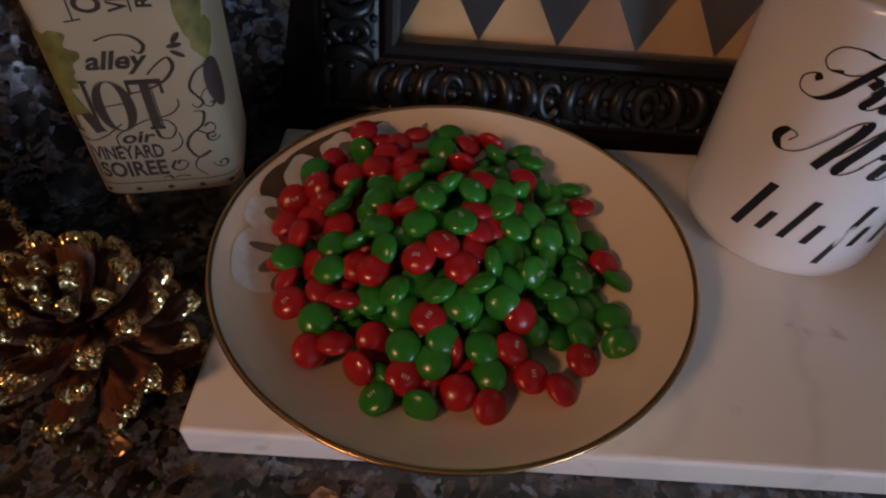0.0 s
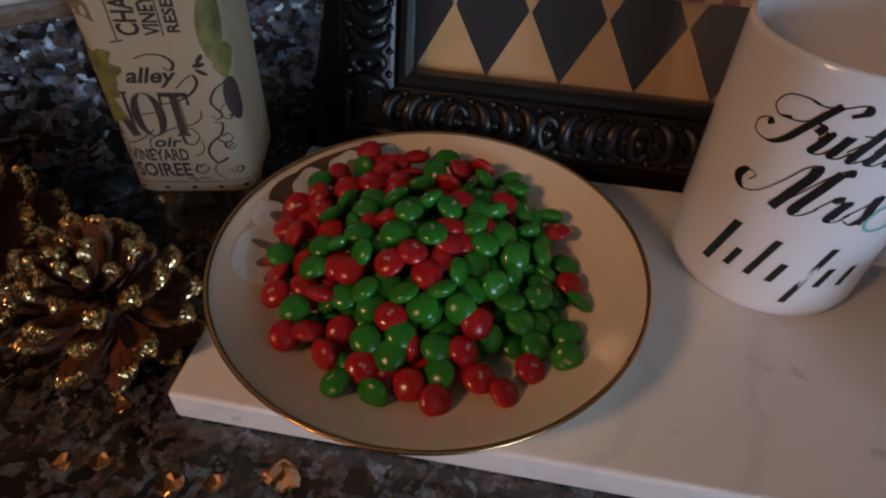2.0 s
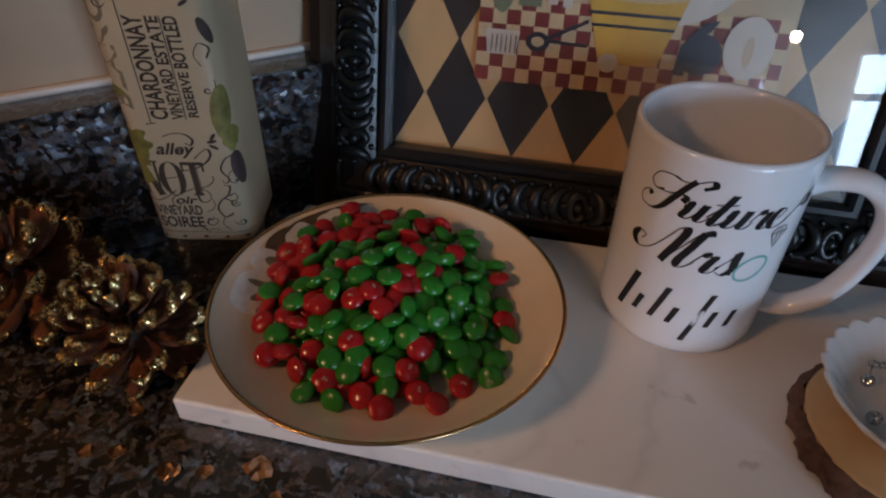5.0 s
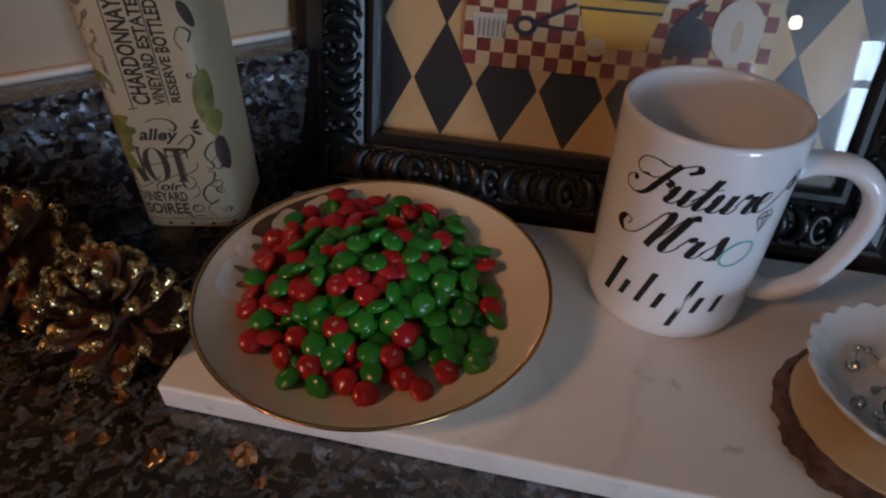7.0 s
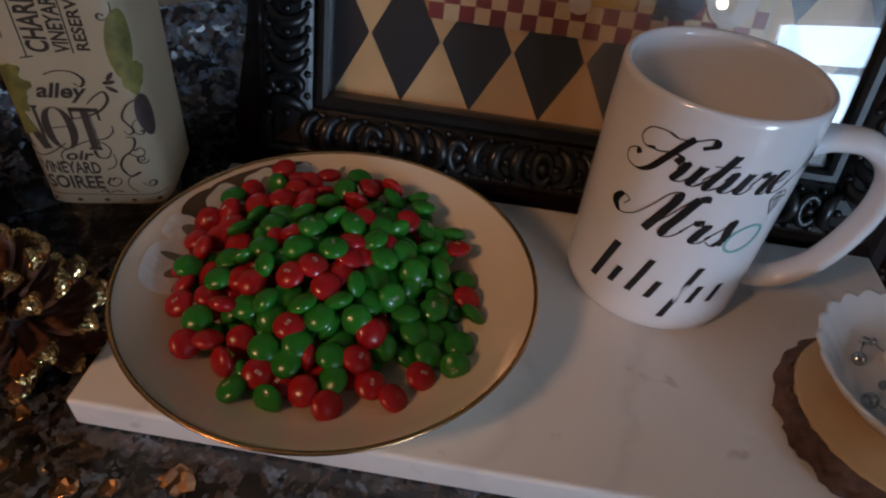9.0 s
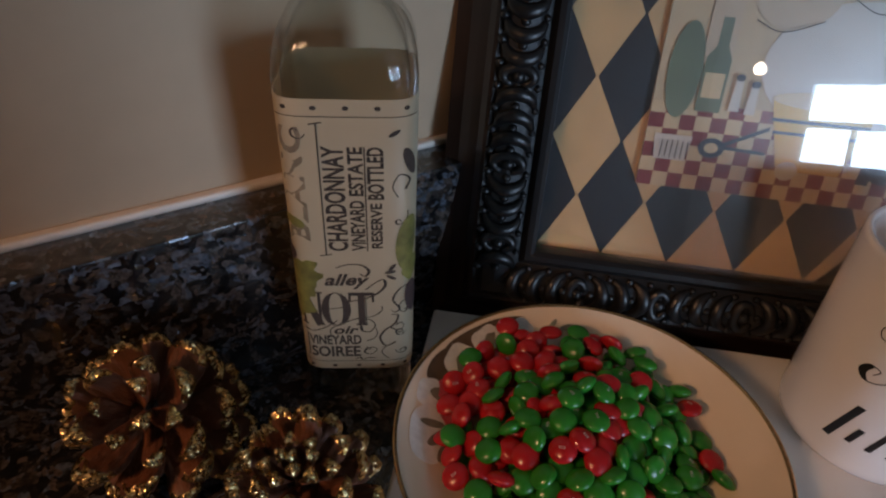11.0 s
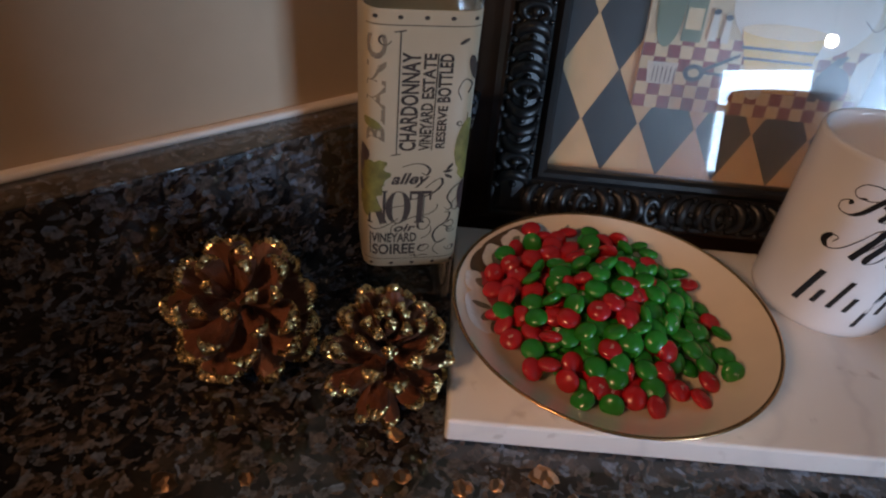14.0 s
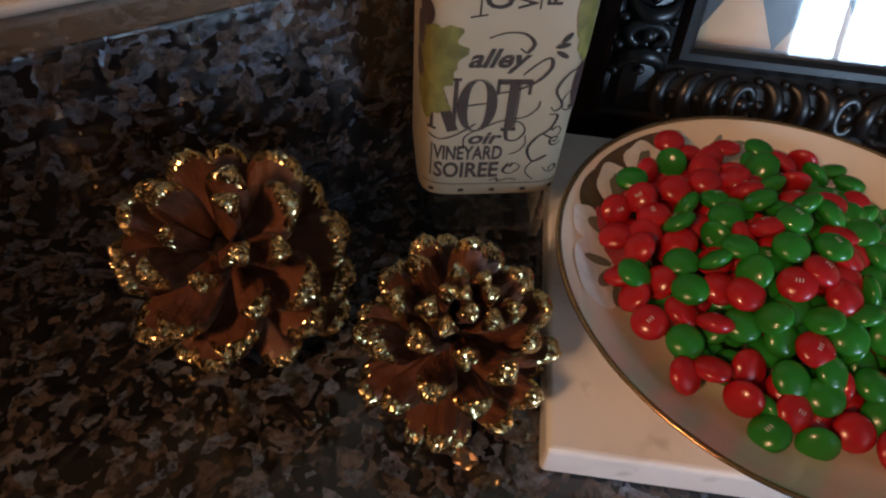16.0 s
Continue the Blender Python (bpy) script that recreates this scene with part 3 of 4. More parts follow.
def script(name, text, x, base, unit, gap, slant=0.22):
    bm = bmesh.new()
    for ch, adv in text:
        for st in GLYPH[ch]:
            pts = spline([(x + unit * (px + slant * py), base + unit * py) for px, py in st], 8)
            ribbon(bm, pts, 0.0006, 0.0034 * unit / 0.0098, on_mug(0.00025))
        x += adv * unit * gap
    part(name, bm, M["ink"], mug)


def deg(a):
    return radians(a) * R


script("lettering", [("F", 1.15), ("u", 1.2), ("t", 0.85), ("u", 1.2), ("r", 1.0), ("e", 1.0)], deg(-129), 0.0910, 0.0104, 0.92)
script("lettering", [("M", 1.65), ("r", 1.0), ("s", 1.0)], deg(-125), 0.0620, 0.0122, 0.95)
bm = bmesh.new()
bmesh.ops.create_circle(bm, cap_ends=True, segments=16, radius=0.0011)
for v in bm.verts:
    v.co = Vector(on_mug(0.0003)(Vector((v.co.x + deg(-76), v.co.y + 0.0630))))
part("full_stop", bm, M["ink"], mug)
for x, z0, z1, w in ((-142, 0.0200, 0.0480, 5), (-129, 0.0235, 0.0350, 4), (-117, 0.0235, 0.0470, 4), (-105, 0.0235, 0.0355, 4), (-93, 0.0130, 0.0480, 4), (-80, 0.0245, 0.0360, 4), (-67, 0.0250, 0.0365, 4)):
    bm = bmesh.new()
    cols = [(bm.verts.new(on_mug(0.00025)(Vector((deg(x + w * i / 4), z0)))), bm.verts.new(on_mug(0.00025)(Vector((deg(x + w * i / 4) + 0.28 * (z1 - z0), z1))))) for i in range(5)]
    for a, b in zip(cols, cols[1:]):
        bm.faces.new((a[0], b[0], b[1], a[1]))
    part("lettering_bar", bm, M["ink"], mug)
bm = bmesh.new()
ribbon(bm, [Vector((deg(-62.5) + 0.0084 * math.cos(a), 0.0655 + 0.0072 * math.sin(a) + 0.0022 * math.cos(a))) for a in [2 * math.pi * i / 40 for i in range(41)]], 0.0014, 0.0014, on_mug(0.00028), False)
part("ring_print", bm, M["teal"], mug, "teal printed ring")
bm = bmesh.new()
gx, gz = deg(-51.5), 0.0835
for line in ([(-0.0045, 0.003), (-0.0025, 0.0065), (0.0030, 0.0068), (0.0048, 0.0035), (-0.0008, -0.0055), (-0.0045, 0.003)], [(-0.0045, 0.003), (0.0048, 0.0035)], [(-0.0012, 0.003), (-0.0008, -0.0055), (0.0016, 0.0032), (0.0002, 0.0066), (-0.0012, 0.003)]):
    ribbon(bm, [Vector((gx + x, gz + z)) for x, z in line], 0.0006, 0.0006, on_mug(0.00028), False)
part("gem_print", bm, M["ink"], mug, "outline of a cut gem")

# ---- bottle ----
SQ = 6.0  # how square the bottle is
BT = pose(-0.1175, 0.2612, G, 0, 0, 14.0)
bottle = thing("oil_bottle", BT, "square clear glass oil bottle with cream wine-script label and steel pourer", "bottle")


def loft(bm, rows, n=64):
    """Rings that pass from rounded square to circle; rows of half width, squareness, height."""
    rings = []
    for hw, e, z in rows:
        ring = []
        for i in range(n):
            a = 2 * math.pi * i / n
            c, s = math.cos(a), math.sin(a)
            k = (abs(c) ** e + abs(s) ** e) ** (-1 / e)
            ring.append(bm.verts.new((hw * k * c, hw * k * s, z)))
        rings.append(ring)
    for a, b in zip(rings, rings[1:]):
        for i in range(n):
            bm.faces.new((a[i], a[(i + 1) % n], b[(i + 1) % n], b[i]))
    return rings


def half(z):
    return 0.0300 + (z - 0.04) * 0.0010 / 0.16


outer = [(0.004, 7, 0.002), (0.022, 7, 0.0015), (0.0280, 6, 0.0), (0.0299, SQ, 0.003), (half(0.02), SQ, 0.02), (half(0.1), SQ, 0.1), (half(0.2), SQ, 0.2), (0.0312, 7, 0.210), (0.0305, 5.5, 0.2180), (0.0286, 4.2, 0.2250), (0.0248, 3.2, 0.2315), (0.0200, 2.6, 0.2362), (0.0166, 2.2, 0.2405),
         (0.0151, 2, 0.2455), (0.0145, 2, 0.252), (0.0143, 2, 0.272), (0.0162, 2, 0.2735), (0.0164, 2, 0.279), (0.0152, 2, 0.2815), (0.0160, 2, 0.284), (0.0162, 2, 0.291), (0.0150, 2, 0.293)]
inner = [(0.0118, 2, 0.2925), (0.0112, 2, 0.272), (0.0114, 2, 0.250), (0.0140, 2.3, 0.2385), (0.0205, 3, 0.2315), (0.0255, 4.2, 0.2225), (0.0278, 6, 0.210), (half(0.1) - 0.0035, 7, 0.1), (half(0.02) - 0.0035, 7, 0.018), (0.021, 6, 0.012), (0.003, 6, 0.011)]
bm = bmesh.new()
r = loft(bm, outer + inner)
bm.faces.new(r[0][::-1])
bm.faces.new(r[-1])
bmesh.ops.recalc_face_normals(bm, faces=bm.faces)
part("glass_body", bm, M["glass"], bottle, "clear faintly green glass")
L0, L1 = 0.0415, 0.2035
bm = bmesh.new()
loft(bm, [(half(L0) - 0.0001, SQ, L0), (half(L0) + 0.0005, SQ, L0 + 0.0004), (half(0.1) + 0.0005, SQ, 0.1), (half(L1) + 0.0005, SQ, L1 - 0.0004), (half(L1) - 0.0001, SQ, L1)], 144)
label_sheet = part("label", bm, M["label"], bottle, "cream label wrapped round the bottle")


def text_shape(text, width, height, slant=0.0, bold=0.03):
    """Letters as a flat mesh fitted into width x height, from the built-in font."""
    cu = bpy.data.curves.new("letters", "FONT")
    cu.body, cu.resolution_u, cu.offset = text, 3, bold
    ob = new("letters", cu)
    dg = bpy.context.evaluated_depsgraph_get()
    dg.update()
    me = bpy.data.meshes.new_from_object(ob.evaluated_get(dg))
    bm = bmesh.new()
    bm.from_mesh(me)
    bpy.data.objects.remove(ob)
    bpy.data.meshes.remove(me)
    xs, ys = [v.co.x for v in bm.verts], [v.co.y for v in bm.verts]
    for v in bm.verts:
        x, y = (v.co.x - min(xs)) / (max(xs) - min(xs)), (v.co.y - min(ys)) / (max(ys) - min(ys))
        v.co = (x * width + slant * y * height, y * height, 0)
    return bm


def on_label(lift=0.00075):
    """The label's front: x across, y up; past the corner it runs on round the side."""
    def place(p):
        h = half(p.y) + lift
        px, edge = 1.07 * p.x + 0.0008, h - 0.009
        if abs(px) <= edge:
            x, y = px, -h
        else:
            s, over = math.copysign(1, px), abs(px) - edge
            a = min(over / 0.009, math.pi / 2)
            rest = max(0.0, over - 0.009 * math.pi / 2)
            x, y = s * (edge + 0.009 * math.sin(a)), -(h - 0.009 + 0.009 * math.cos(a)) + rest
        k = h / (abs(x) ** SQ + abs(y) ** SQ) ** (1 / SQ)
        return (x * k, y * k, p.y)
    return place


def label_text(text, x, y, w, h, turn=False, slant=0.0, mat="brown_ink"):
    bm = text_shape(text, w, h, slant)
    for v in bm.verts:
        p = Vector((x - v.co.y, y + v.co.x)) if turn else Vector((x + v.co.x, y + v.co.y))
        v.co = on_label()(p)
    part("lettering", bm, M[mat], label_sheet)


label_text("BLANC", -0.0190, 0.131, 0.060, 0.0112, True, mat="faded_ink")
label_text("CHARDONNAY", -0.0022, 0.1255, 0.057, 0.0092, True)
label_text("VINEYARD", 0.0055, 0.1255, 0.029, 0.0064, True)
label_text("ESTATE", 0.0055, 0.157, 0.025, 0.0064, True)
label_text("RESERVE", 0.0132, 0.127, 0.026, 0.0052, True)
label_text("BOTTLED", 0.0142, 0.155, 0.027, 0.0072, True)
label_text("alley", -0.0160, 0.1010, 0.0200, 0.0100, slant=0.35)
label_text("oir", -0.0128, 0.0690, 0.0120, 0.0058, slant=0.35)
label_text("VINEYARD", -0.0256, 0.0610, 0.0270, 0.0072)
label_text("SOIREE", -0.0250, 0.0515, 0.0258, 0.0084)


def slab_letters(name, bars, mat):
    """Strokes of heavy slab letters: x0, y0, x1, y1, width; and the shade line beside each."""
    for dx, k, mt in ((0.0, 1.0, mat), (0.0022, 0.12, "brown_ink")):
        for x0, y0, x1, y1, w in bars:
            if k < 1 and w < 0.002:
                continue
            bm = bmesh.new()
            a, b = Vector((x0 + dx, y0)), Vector((x1 + dx, y1))
            ribbon(bm, [a.lerp(b, i / 6) for i in range(7)], w * k, w * k, on_label(), False)
            part(name, bm, M[mt], label_sheet)


NB, NTOP = 0.0755, 0.0985
slab_letters("lettering", ((-0.0270, NB, -0.0270, NTOP, 0.0016), (-0.0270, NTOP, -0.0185, NB, 0.0040), (-0.0182, NB, -0.0182, NTOP, 0.0016), (-0.0290, NB + 0.0005, -0.0250, NB + 0.0005, 0.0012), (-0.0200, NTOP, -0.0164, NTOP, 0.0012),
             (0.0022, NB, 0.0022, NTOP, 0.0034), (-0.0036, NTOP - 0.0010, 0.0080, NTOP - 0.0010, 0.0022), (-0.0034, NTOP, -0.0034, NTOP - 0.0065, 0.0012), (0.0078, NTOP, 0.0078, NTOP - 0.0065, 0.0012), (-0.0006, NB + 0.0006, 0.0050, NB + 0.0006, 0.0014), (-0.0180, 0.0865, -0.0060, 0.0885, 0.0006)), "brown_ink")
for q in (0.0030, 0.0):  # the round letter, heavy at its sides, with a shade line
    bm = bmesh.new()
    ring = [Vector((-0.0102 + (0.0052 + q * 0.55) * math.sin(a), (NB + NTOP) / 2 + (0.0112 + q * 0.2) * math.cos(a))) for a in [2 * math.pi * i / 48 for i in range(49)]]
    rows = [(bm.verts.new(on_label()(p + Vector((math.sin(a), 0.3 * math.cos(a))) * w)), bm.verts.new(on_label()(p - Vector((math.sin(a), 0.3 * math.cos(a))) * w))) for i, p in enumerate(ring) for a in [2 * math.pi * i / 48] for w in [0.0003 if q else 0.0005 + 0.0014 * abs(math.sin(a))]]
    for a, b in zip(rows, rows[1:]):
        bm.faces.new((a[0], a[1], b[1], b[0]))
    part("lettering", bm, M["brown_ink"], label_sheet)


def scroll(x, y, r, turns, start, way, tail=0.0):
    pts = []
    for i in range(40):
        s = i / 39
        a, q = radians(start) + way * turns * 2 * math.pi * s, r * (0.12 + 0.88 * s)
        pts.append(Vector((x + q * math.cos(a), y + q * math.sin(a) + tail * s * s)))
    return pts


def label_stroke(path, w0, w1, mat="brown_ink"):
    bm = bmesh.new()
    ribbon(bm, path, w0, w1, on_label(0.0008))
    part("scroll", bm, M[mat], label_sheet)


# pen flourishes round the words
FLOURISHES = (
    ((0.0045, 0.1005), (0.0090, 0.1050), (0.0130, 0.1072), (0.0138, 0.1030), (0.0095, 0.0975), (0.0022, 0.0938), (-0.0068, 0.0922)),
    ((-0.0088, 0.1150), (-0.0030, 0.1170), (0.0030, 0.1165), (0.0064, 0.1130), (0.0046, 0.1095), (0.0020, 0.1110)),
    ((-0.0280, 0.0728), (-0.0230, 0.0713), (-0.0168, 0.0738), (-0.0100, 0.0790)),
    ((-0.0175, 0.0665), (-0.0140, 0.0675), (-0.0132, 0.0733), (-0.0050, 0.0782), (0.0005, 0.0805), (0.0077, 0.0820), (0.0118, 0.0858), (0.0122, 0.0892)),
    ((0.0014, 0.0752), (0.0023, 0.0713), (0.0060, 0.0708), (0.0086, 0.0752), (0.0068, 0.0790), (0.0040, 0.0800)))
VINES = (
    ((0.0268, 0.1027), (0.0213, 0.1003), (0.0177, 0.0935), (0.0213, 0.0868), (0.0186, 0.0843), (0.0168, 0.0863)),
    ((0.0168, 0.0829), (0.0204, 0.0819), (0.0186, 0.0761), (0.0132, 0.0713), (0.0109, 0.0655), (0.0140, 0.0597), (0.0195, 0.0622)),
    ((0.0154, 0.0496), (0.0118, 0.0540), (0.0132, 0.0588), (0.0190, 0.0627)),
    ((0.0041, 0.0636), (0.0077, 0.0655), (0.0095, 0.0690), (0.0090, 0.0730)),
    ((0.0045, 0.0588), (0.0027, 0.0549), (0.0059, 0.0534), (0.0091, 0.0568), (0.0068, 0.0588), (0.0050, 0.0570)),
    ((0.0160, 0.0735), (0.0205, 0.0712), (0.0235, 0.0735), (0.0220, 0.0765), (0.0190, 0.0750)),
    ((0.0205, 0.1560), (0.0180, 0.1620), (0.0215, 0.1680), (0.0262, 0.1650), (0.0240, 0.1600)),
    ((-0.0022, 0.0497), (0.0005, 0.0508), (0.0015, 0.0492), (0.0050, 0.0505), (0.0085, 0.0500)))
for curve in FLOURISHES:
    label_stroke(spline(curve, 8), 0.0006, 0.0015)
for curve in VINES:
    label_stroke(spline(curve, 8), 0.0005, 0.0012)
for q in ((0.0215, 0.0700, 0.0030, 1.4, 200, 1, 0.0), (0.0240, 0.0850, 0.0040, 1.1, 100, -1, 0.004), (0.0225, 0.0545, 0.0040, 1.0, 200, -1, 0.003), (0.0215, 0.1420, 0.0042, 1.0, 30, 1, 0.004), (0.0230, 0.1240, 0.0034, 1.0, 150, -1, 0.0), (-0.0210, 0.1890, 0.0040, 0.9, 20, 1, 0.0)):
    label_stroke(scroll(*q), 0.0005, 0.0012)
for x0, z0, x1, z1 in ((-0.0125, 0.1230, -0.0125, 0.1930), (-0.0155, 0.1225, -0.0100, 0.1235), (-0.0155, 0.1925, -0.0100, 0.1935), (-0.0262, 0.0520, -0.0262, 0.0690), (0.0062, 0.1255, 0.0062, 0.1820)):
    label_stroke([Vector((x0, z0)).lerp(Vector((x1, z1)), i / 8) for i in range(9)], 0.0006, 0.0010)
for z in (L0 + 0.0065, L1 - 0.0075):
    bm = bmesh.new()
    ribbon(bm, [Vector((-0.031 + 0.062 * i / 30, z)) for i in range(31)], 0.0004, 0.0004, on_label(), False)
    part("border_line", bm, M["brown_ink"], label_sheet)
for z in (L0 + 0.0030, L1 - 0.0036):
    for i in range(5):
        bm = bmesh.new()
        bmesh.ops.create_circle(bm, cap_ends=True, segments=12, radius=0.0013)
        for v in bm.verts:
            v.co = on_label()(Vector((v.co.x - 0.0255 + 0.0125 * i, v.co.y * 0.8 + z)))
        part("border_dot", bm, M["brown_ink"], label_sheet)


def blot(x, y, rx, ry, turn, mat, name, lobes=0, lift=0.0009):
    """A printed shape, with a lobed or plain oval outline, that follows the label round the corner."""
    bm = bmesh.new()
    c, s = math.cos(radians(turn)), math.sin(radians(turn))
    rings = []
    for q in (0.17, 0.34, 0.50, 0.67, 0.84, 1.0):
        ring = []
        for i in range(36):
            a = 2 * math.pi * i / 36
            k = q * (1 + (0.16 * math.cos(lobes * a) + 0.08 * math.cos((2 * lobes + 1) * a + 1) if lobes else 0))
            u, v = rx * k * math.cos(a), ry * k * math.sin(a)
            ring.append(bm.verts.new(on_label(lift)(Vector((x + u * c - v * s, y + u * s + v * c)))))
        rings.append(ring)
    mid = bm.verts.new(on_label(lift)(Vector((x, y))))
    for i in range(36):
        j = (i + 1) % 36
        bm.faces.new((mid, rings[0][i], rings[0][j]))
        for a, b in zip(rings, rings[1:]):
            bm.faces.new((a[i], b[i], b[j], a[j]))
    part(name, bm, M[mat], label_sheet)


for q in ((-0.0290, 0.1060, 0.0125, 0.0110, 20, "leaf", "printed_leaf", 5), (-0.0300, 0.0900, 0.0085, 0.0095, 50, "leaf", "printed_leaf", 5), (-0.0240, 0.1140, 0.0065, 0.0050, 35, "leaf", "printed_leaf", 3), (-0.0330, 0.1220, 0.0055, 0.0055, 0, "grape", "printed_grape", 0), (-0.0380, 0.1130, 0.0060, 0.0060, 0, "grape", "printed_grape", 0), (-0.0385, 0.0990, 0.0060, 0.0060, 0, "grape", "printed_grape", 0),
          (-0.0270, 0.1420, 0.0060, 0.0028, -20, "leaf", "printed_leaf", 0), (0.0255, 0.1300, 0.0060, 0.0150, -8, "leaf", "printed_leaf", 0), (0.0275, 0.1140, 0.0065, 0.0080, 15, "leaf", "printed_leaf", 3), (0.0290, 0.0930, 0.0050, 0.0115, 6, "grape", "printed_grape", 0), (0.0265, 0.1740, 0.0028, 0.0075, 20, "brown_ink", "printed_leaf", 0),
          (0.0190, 0.1885, 0.0030, 0.0010, 30, "brown_ink", "printed_leaf", 0), (0.0170, 0.1085, 0.0028, 0.0010, -30, "brown_ink", "printed_leaf", 0), (0.0165, 0.1120, 0.0028, 0.0010, 10, "brown_ink", "printed_leaf", 0), (0.0175, 0.1150, 0.0026, 0.0010, 50, "brown_ink", "printed_leaf", 0)):
    blot(*q)
bm = bmesh.new()
lathe(bm, [(0.0001, 0.2705), (0.0088, 0.2705), (0.0106, 0.2725), (0.0108, 0.2740), (0.0108, 0.2925), (0.0128, 0.2935), (0.0128, 0.2955), (0.0001, 0.2955)], 32)
part("stopper", bm, M["rubber"], bottle, "black rubber stopper")
for z in (0.2765, 0.2835, 0.2895):
    bm = bmesh.new()
    lathe(bm, [(0.0106, z - 0.0012), (0.0114, z - 0.0006), (0.0114, z + 0.0006), (0.0106, z + 0.0012)], 32)
    part("stopper_ring", bm, M["rubber"], bottle)
pourer = bmesh.new()
lathe(pourer, [(0.0128, 0.2957), (0.0133, 0.2962), (0.0133, 0.2985), (0.0120, 0.3000), (0.0064, 0.3008), (0.0056, 0.3020), (0.0053, 0.345), (0.0040, 0.362), (0.0032, 0.375), (0.0026, 0.375), (0.0026, 0.31), (0.0001, 0.31)], 32)
part("pourer", pourer, M["steel"], bottle, "brushed steel pouring spout")
bm = bmesh.new()
lathe(bm, [(0.0001, 0.2490), (0.0016, 0.2500), (0.0032, 0.2710)], 16)
part("air_tube", bm, M["rubber"], bottle, "thin tube hanging from the stopper")

# ---- pine cones ----
NS, NT = 13, 7
bm = bmesh.new()
grid = {}
for side in (1, -1):
    for i in range(NS):
        s = math.sin(math.pi / 2 * i / (NS - 1)) ** 0.9
        w = 0.10 + 0.40 * min(1, (s / 0.7)) ** 0.8
        if s > 0.72:
            w *= math.sqrt(max(0.02, 1 - ((s - 0.72) / 0.285) ** 2))
        for j in range(NT):
            t = 2 * j / (NT - 1) - 1
            thick = (0.03 + 0.18 * max(0, (s - 0.45) / 0.55) ** 1.5) * (1 - 0.75 * t * t) * (1 if s < 0.9 else math.sqrt(max(0.05, 1 - ((s - 0.9) / 0.105) ** 2)))
            bend = 0.26 * s * s - 0.10 * (1 - t * t) * s * 0.6
            grid[side, i, j] = bm.verts.new((s, t * w, bend + side * thick))
for i in range(NS - 1):
    for j in range(NT - 1):
        for side in (1, -1):
            q = [grid[side, i, j], grid[side, i + 1, j], grid[side, i + 1, j + 1], grid[side, i, j + 1]]
            f = bm.faces.new(q if side > 0 else q[::-1])
            if i >= NS - 5 or (i >= NS - 6 and j in (0, NT - 2)):
                f.material_index = 1
for i in range(NS - 1):
    for j, flip in ((0, False), (NT - 1, True)):
        q = [grid[1, i, j], grid[-1, i, j], grid[-1, i + 1, j], grid[1, i + 1, j]]
        f = bm.faces.new(q[::-1] if flip else q)
        f.material_index = 1 if i >= NS - 6 else 0
for j in range(NT - 1):
    f = bm.faces.new([grid[1, NS - 1, j], grid[-1, NS - 1, j], grid[-1, NS - 1, j + 1], grid[1, NS - 1, j + 1]])
    f.material_index = 1
scale_meshes = []
for k in range(5):
    c = bm.copy()
    g = random.Random(40 + k)
    for v in c.verts:
        n = noise.noise_vector(v.co * 3.5 + Vector((k * 3.1, 0, 0)))
        v.co += n * (0.02 + 0.025 * v.co.x) + Vector((0, 0, (k - 2) * 0.03 * v.co.x ** 2))
    me = bpy.data.meshes.new("scale")
    c.to_mesh(me)
    c.free()
    me.shade_smooth()
    me.materials.append(M["scale"])
    me.materials.append(M["glitter"])
    scale_meshes.append(me)
bm.free()


def pine_cone(place, axis, radius, count, seed, label, low=-34, rise=58, curl=38, slim=1.0):
    g = random.Random(seed)
    m = Matrix.Translation(place) @ Vector(axis).normalized().to_track_quat("Z", "Y").to_matrix().to_4x4()
    cone = thing("pine_cone", m, label, "pine cone", "gilded pine cones on the counter")
    c = bmesh.new()
    lathe(c, [(0.0005, -0.62 * radius), (0.20 * radius, -0.55 * radius), (0.24 * radius, -0.2 * radius), (0.17 * radius, 0.3 * radius), (0.05 * radius, 0.55 * radius), (0.0005, 0.58 * radius)], 14)
    part("core", c, M["core"], cone)
    for i in range(count):
        f = (i + 0.5) / count
        z = radius * (-0.60 + 1.05 * f)
        elev = low + rise * f + curl * f ** 3 + g.uniform(-7, 7)
        ln = radius * (0.98 - 0.12 * abs(f - 0.35) - 0.30 * f ** 4) * g.uniform(0.92, 1.05)
        w = ln * (0.46 if f < 0.75 else 0.36) * slim * g.uniform(0.85, 1.1)
        ob = new("scale", g.choice(scale_meshes))
        ob.parent = cone
        ob.matrix_basis = pose(0, 0, z, 0, 0, i * 137.508 + g.uniform(-5, 5)) @ pose(0, 0, 0, 0, -elev, 0) @ pose(0, 0, 0, g.uniform(-10, 10), 0, 0) @ Matrix.Diagonal((ln, w, ln * 0.8, 1))
    return cone


pine_cone((-0.202, 0.176, 0.0395), (0.10, -0.52, 0.85), 0.0465, 40, 3, "open brown pine cone tipped with gold glitter beside the upstand", low=-30, rise=66, curl=22, slim=1.08)
pine_cone((-0.116, 0.157, 0.0355), (0.06, -0.28, 0.95), 0.0395, 46, 5, "smaller open pine cone tipped with gold glitter beside the board", low=-24, rise=84, curl=12, slim=0.82)

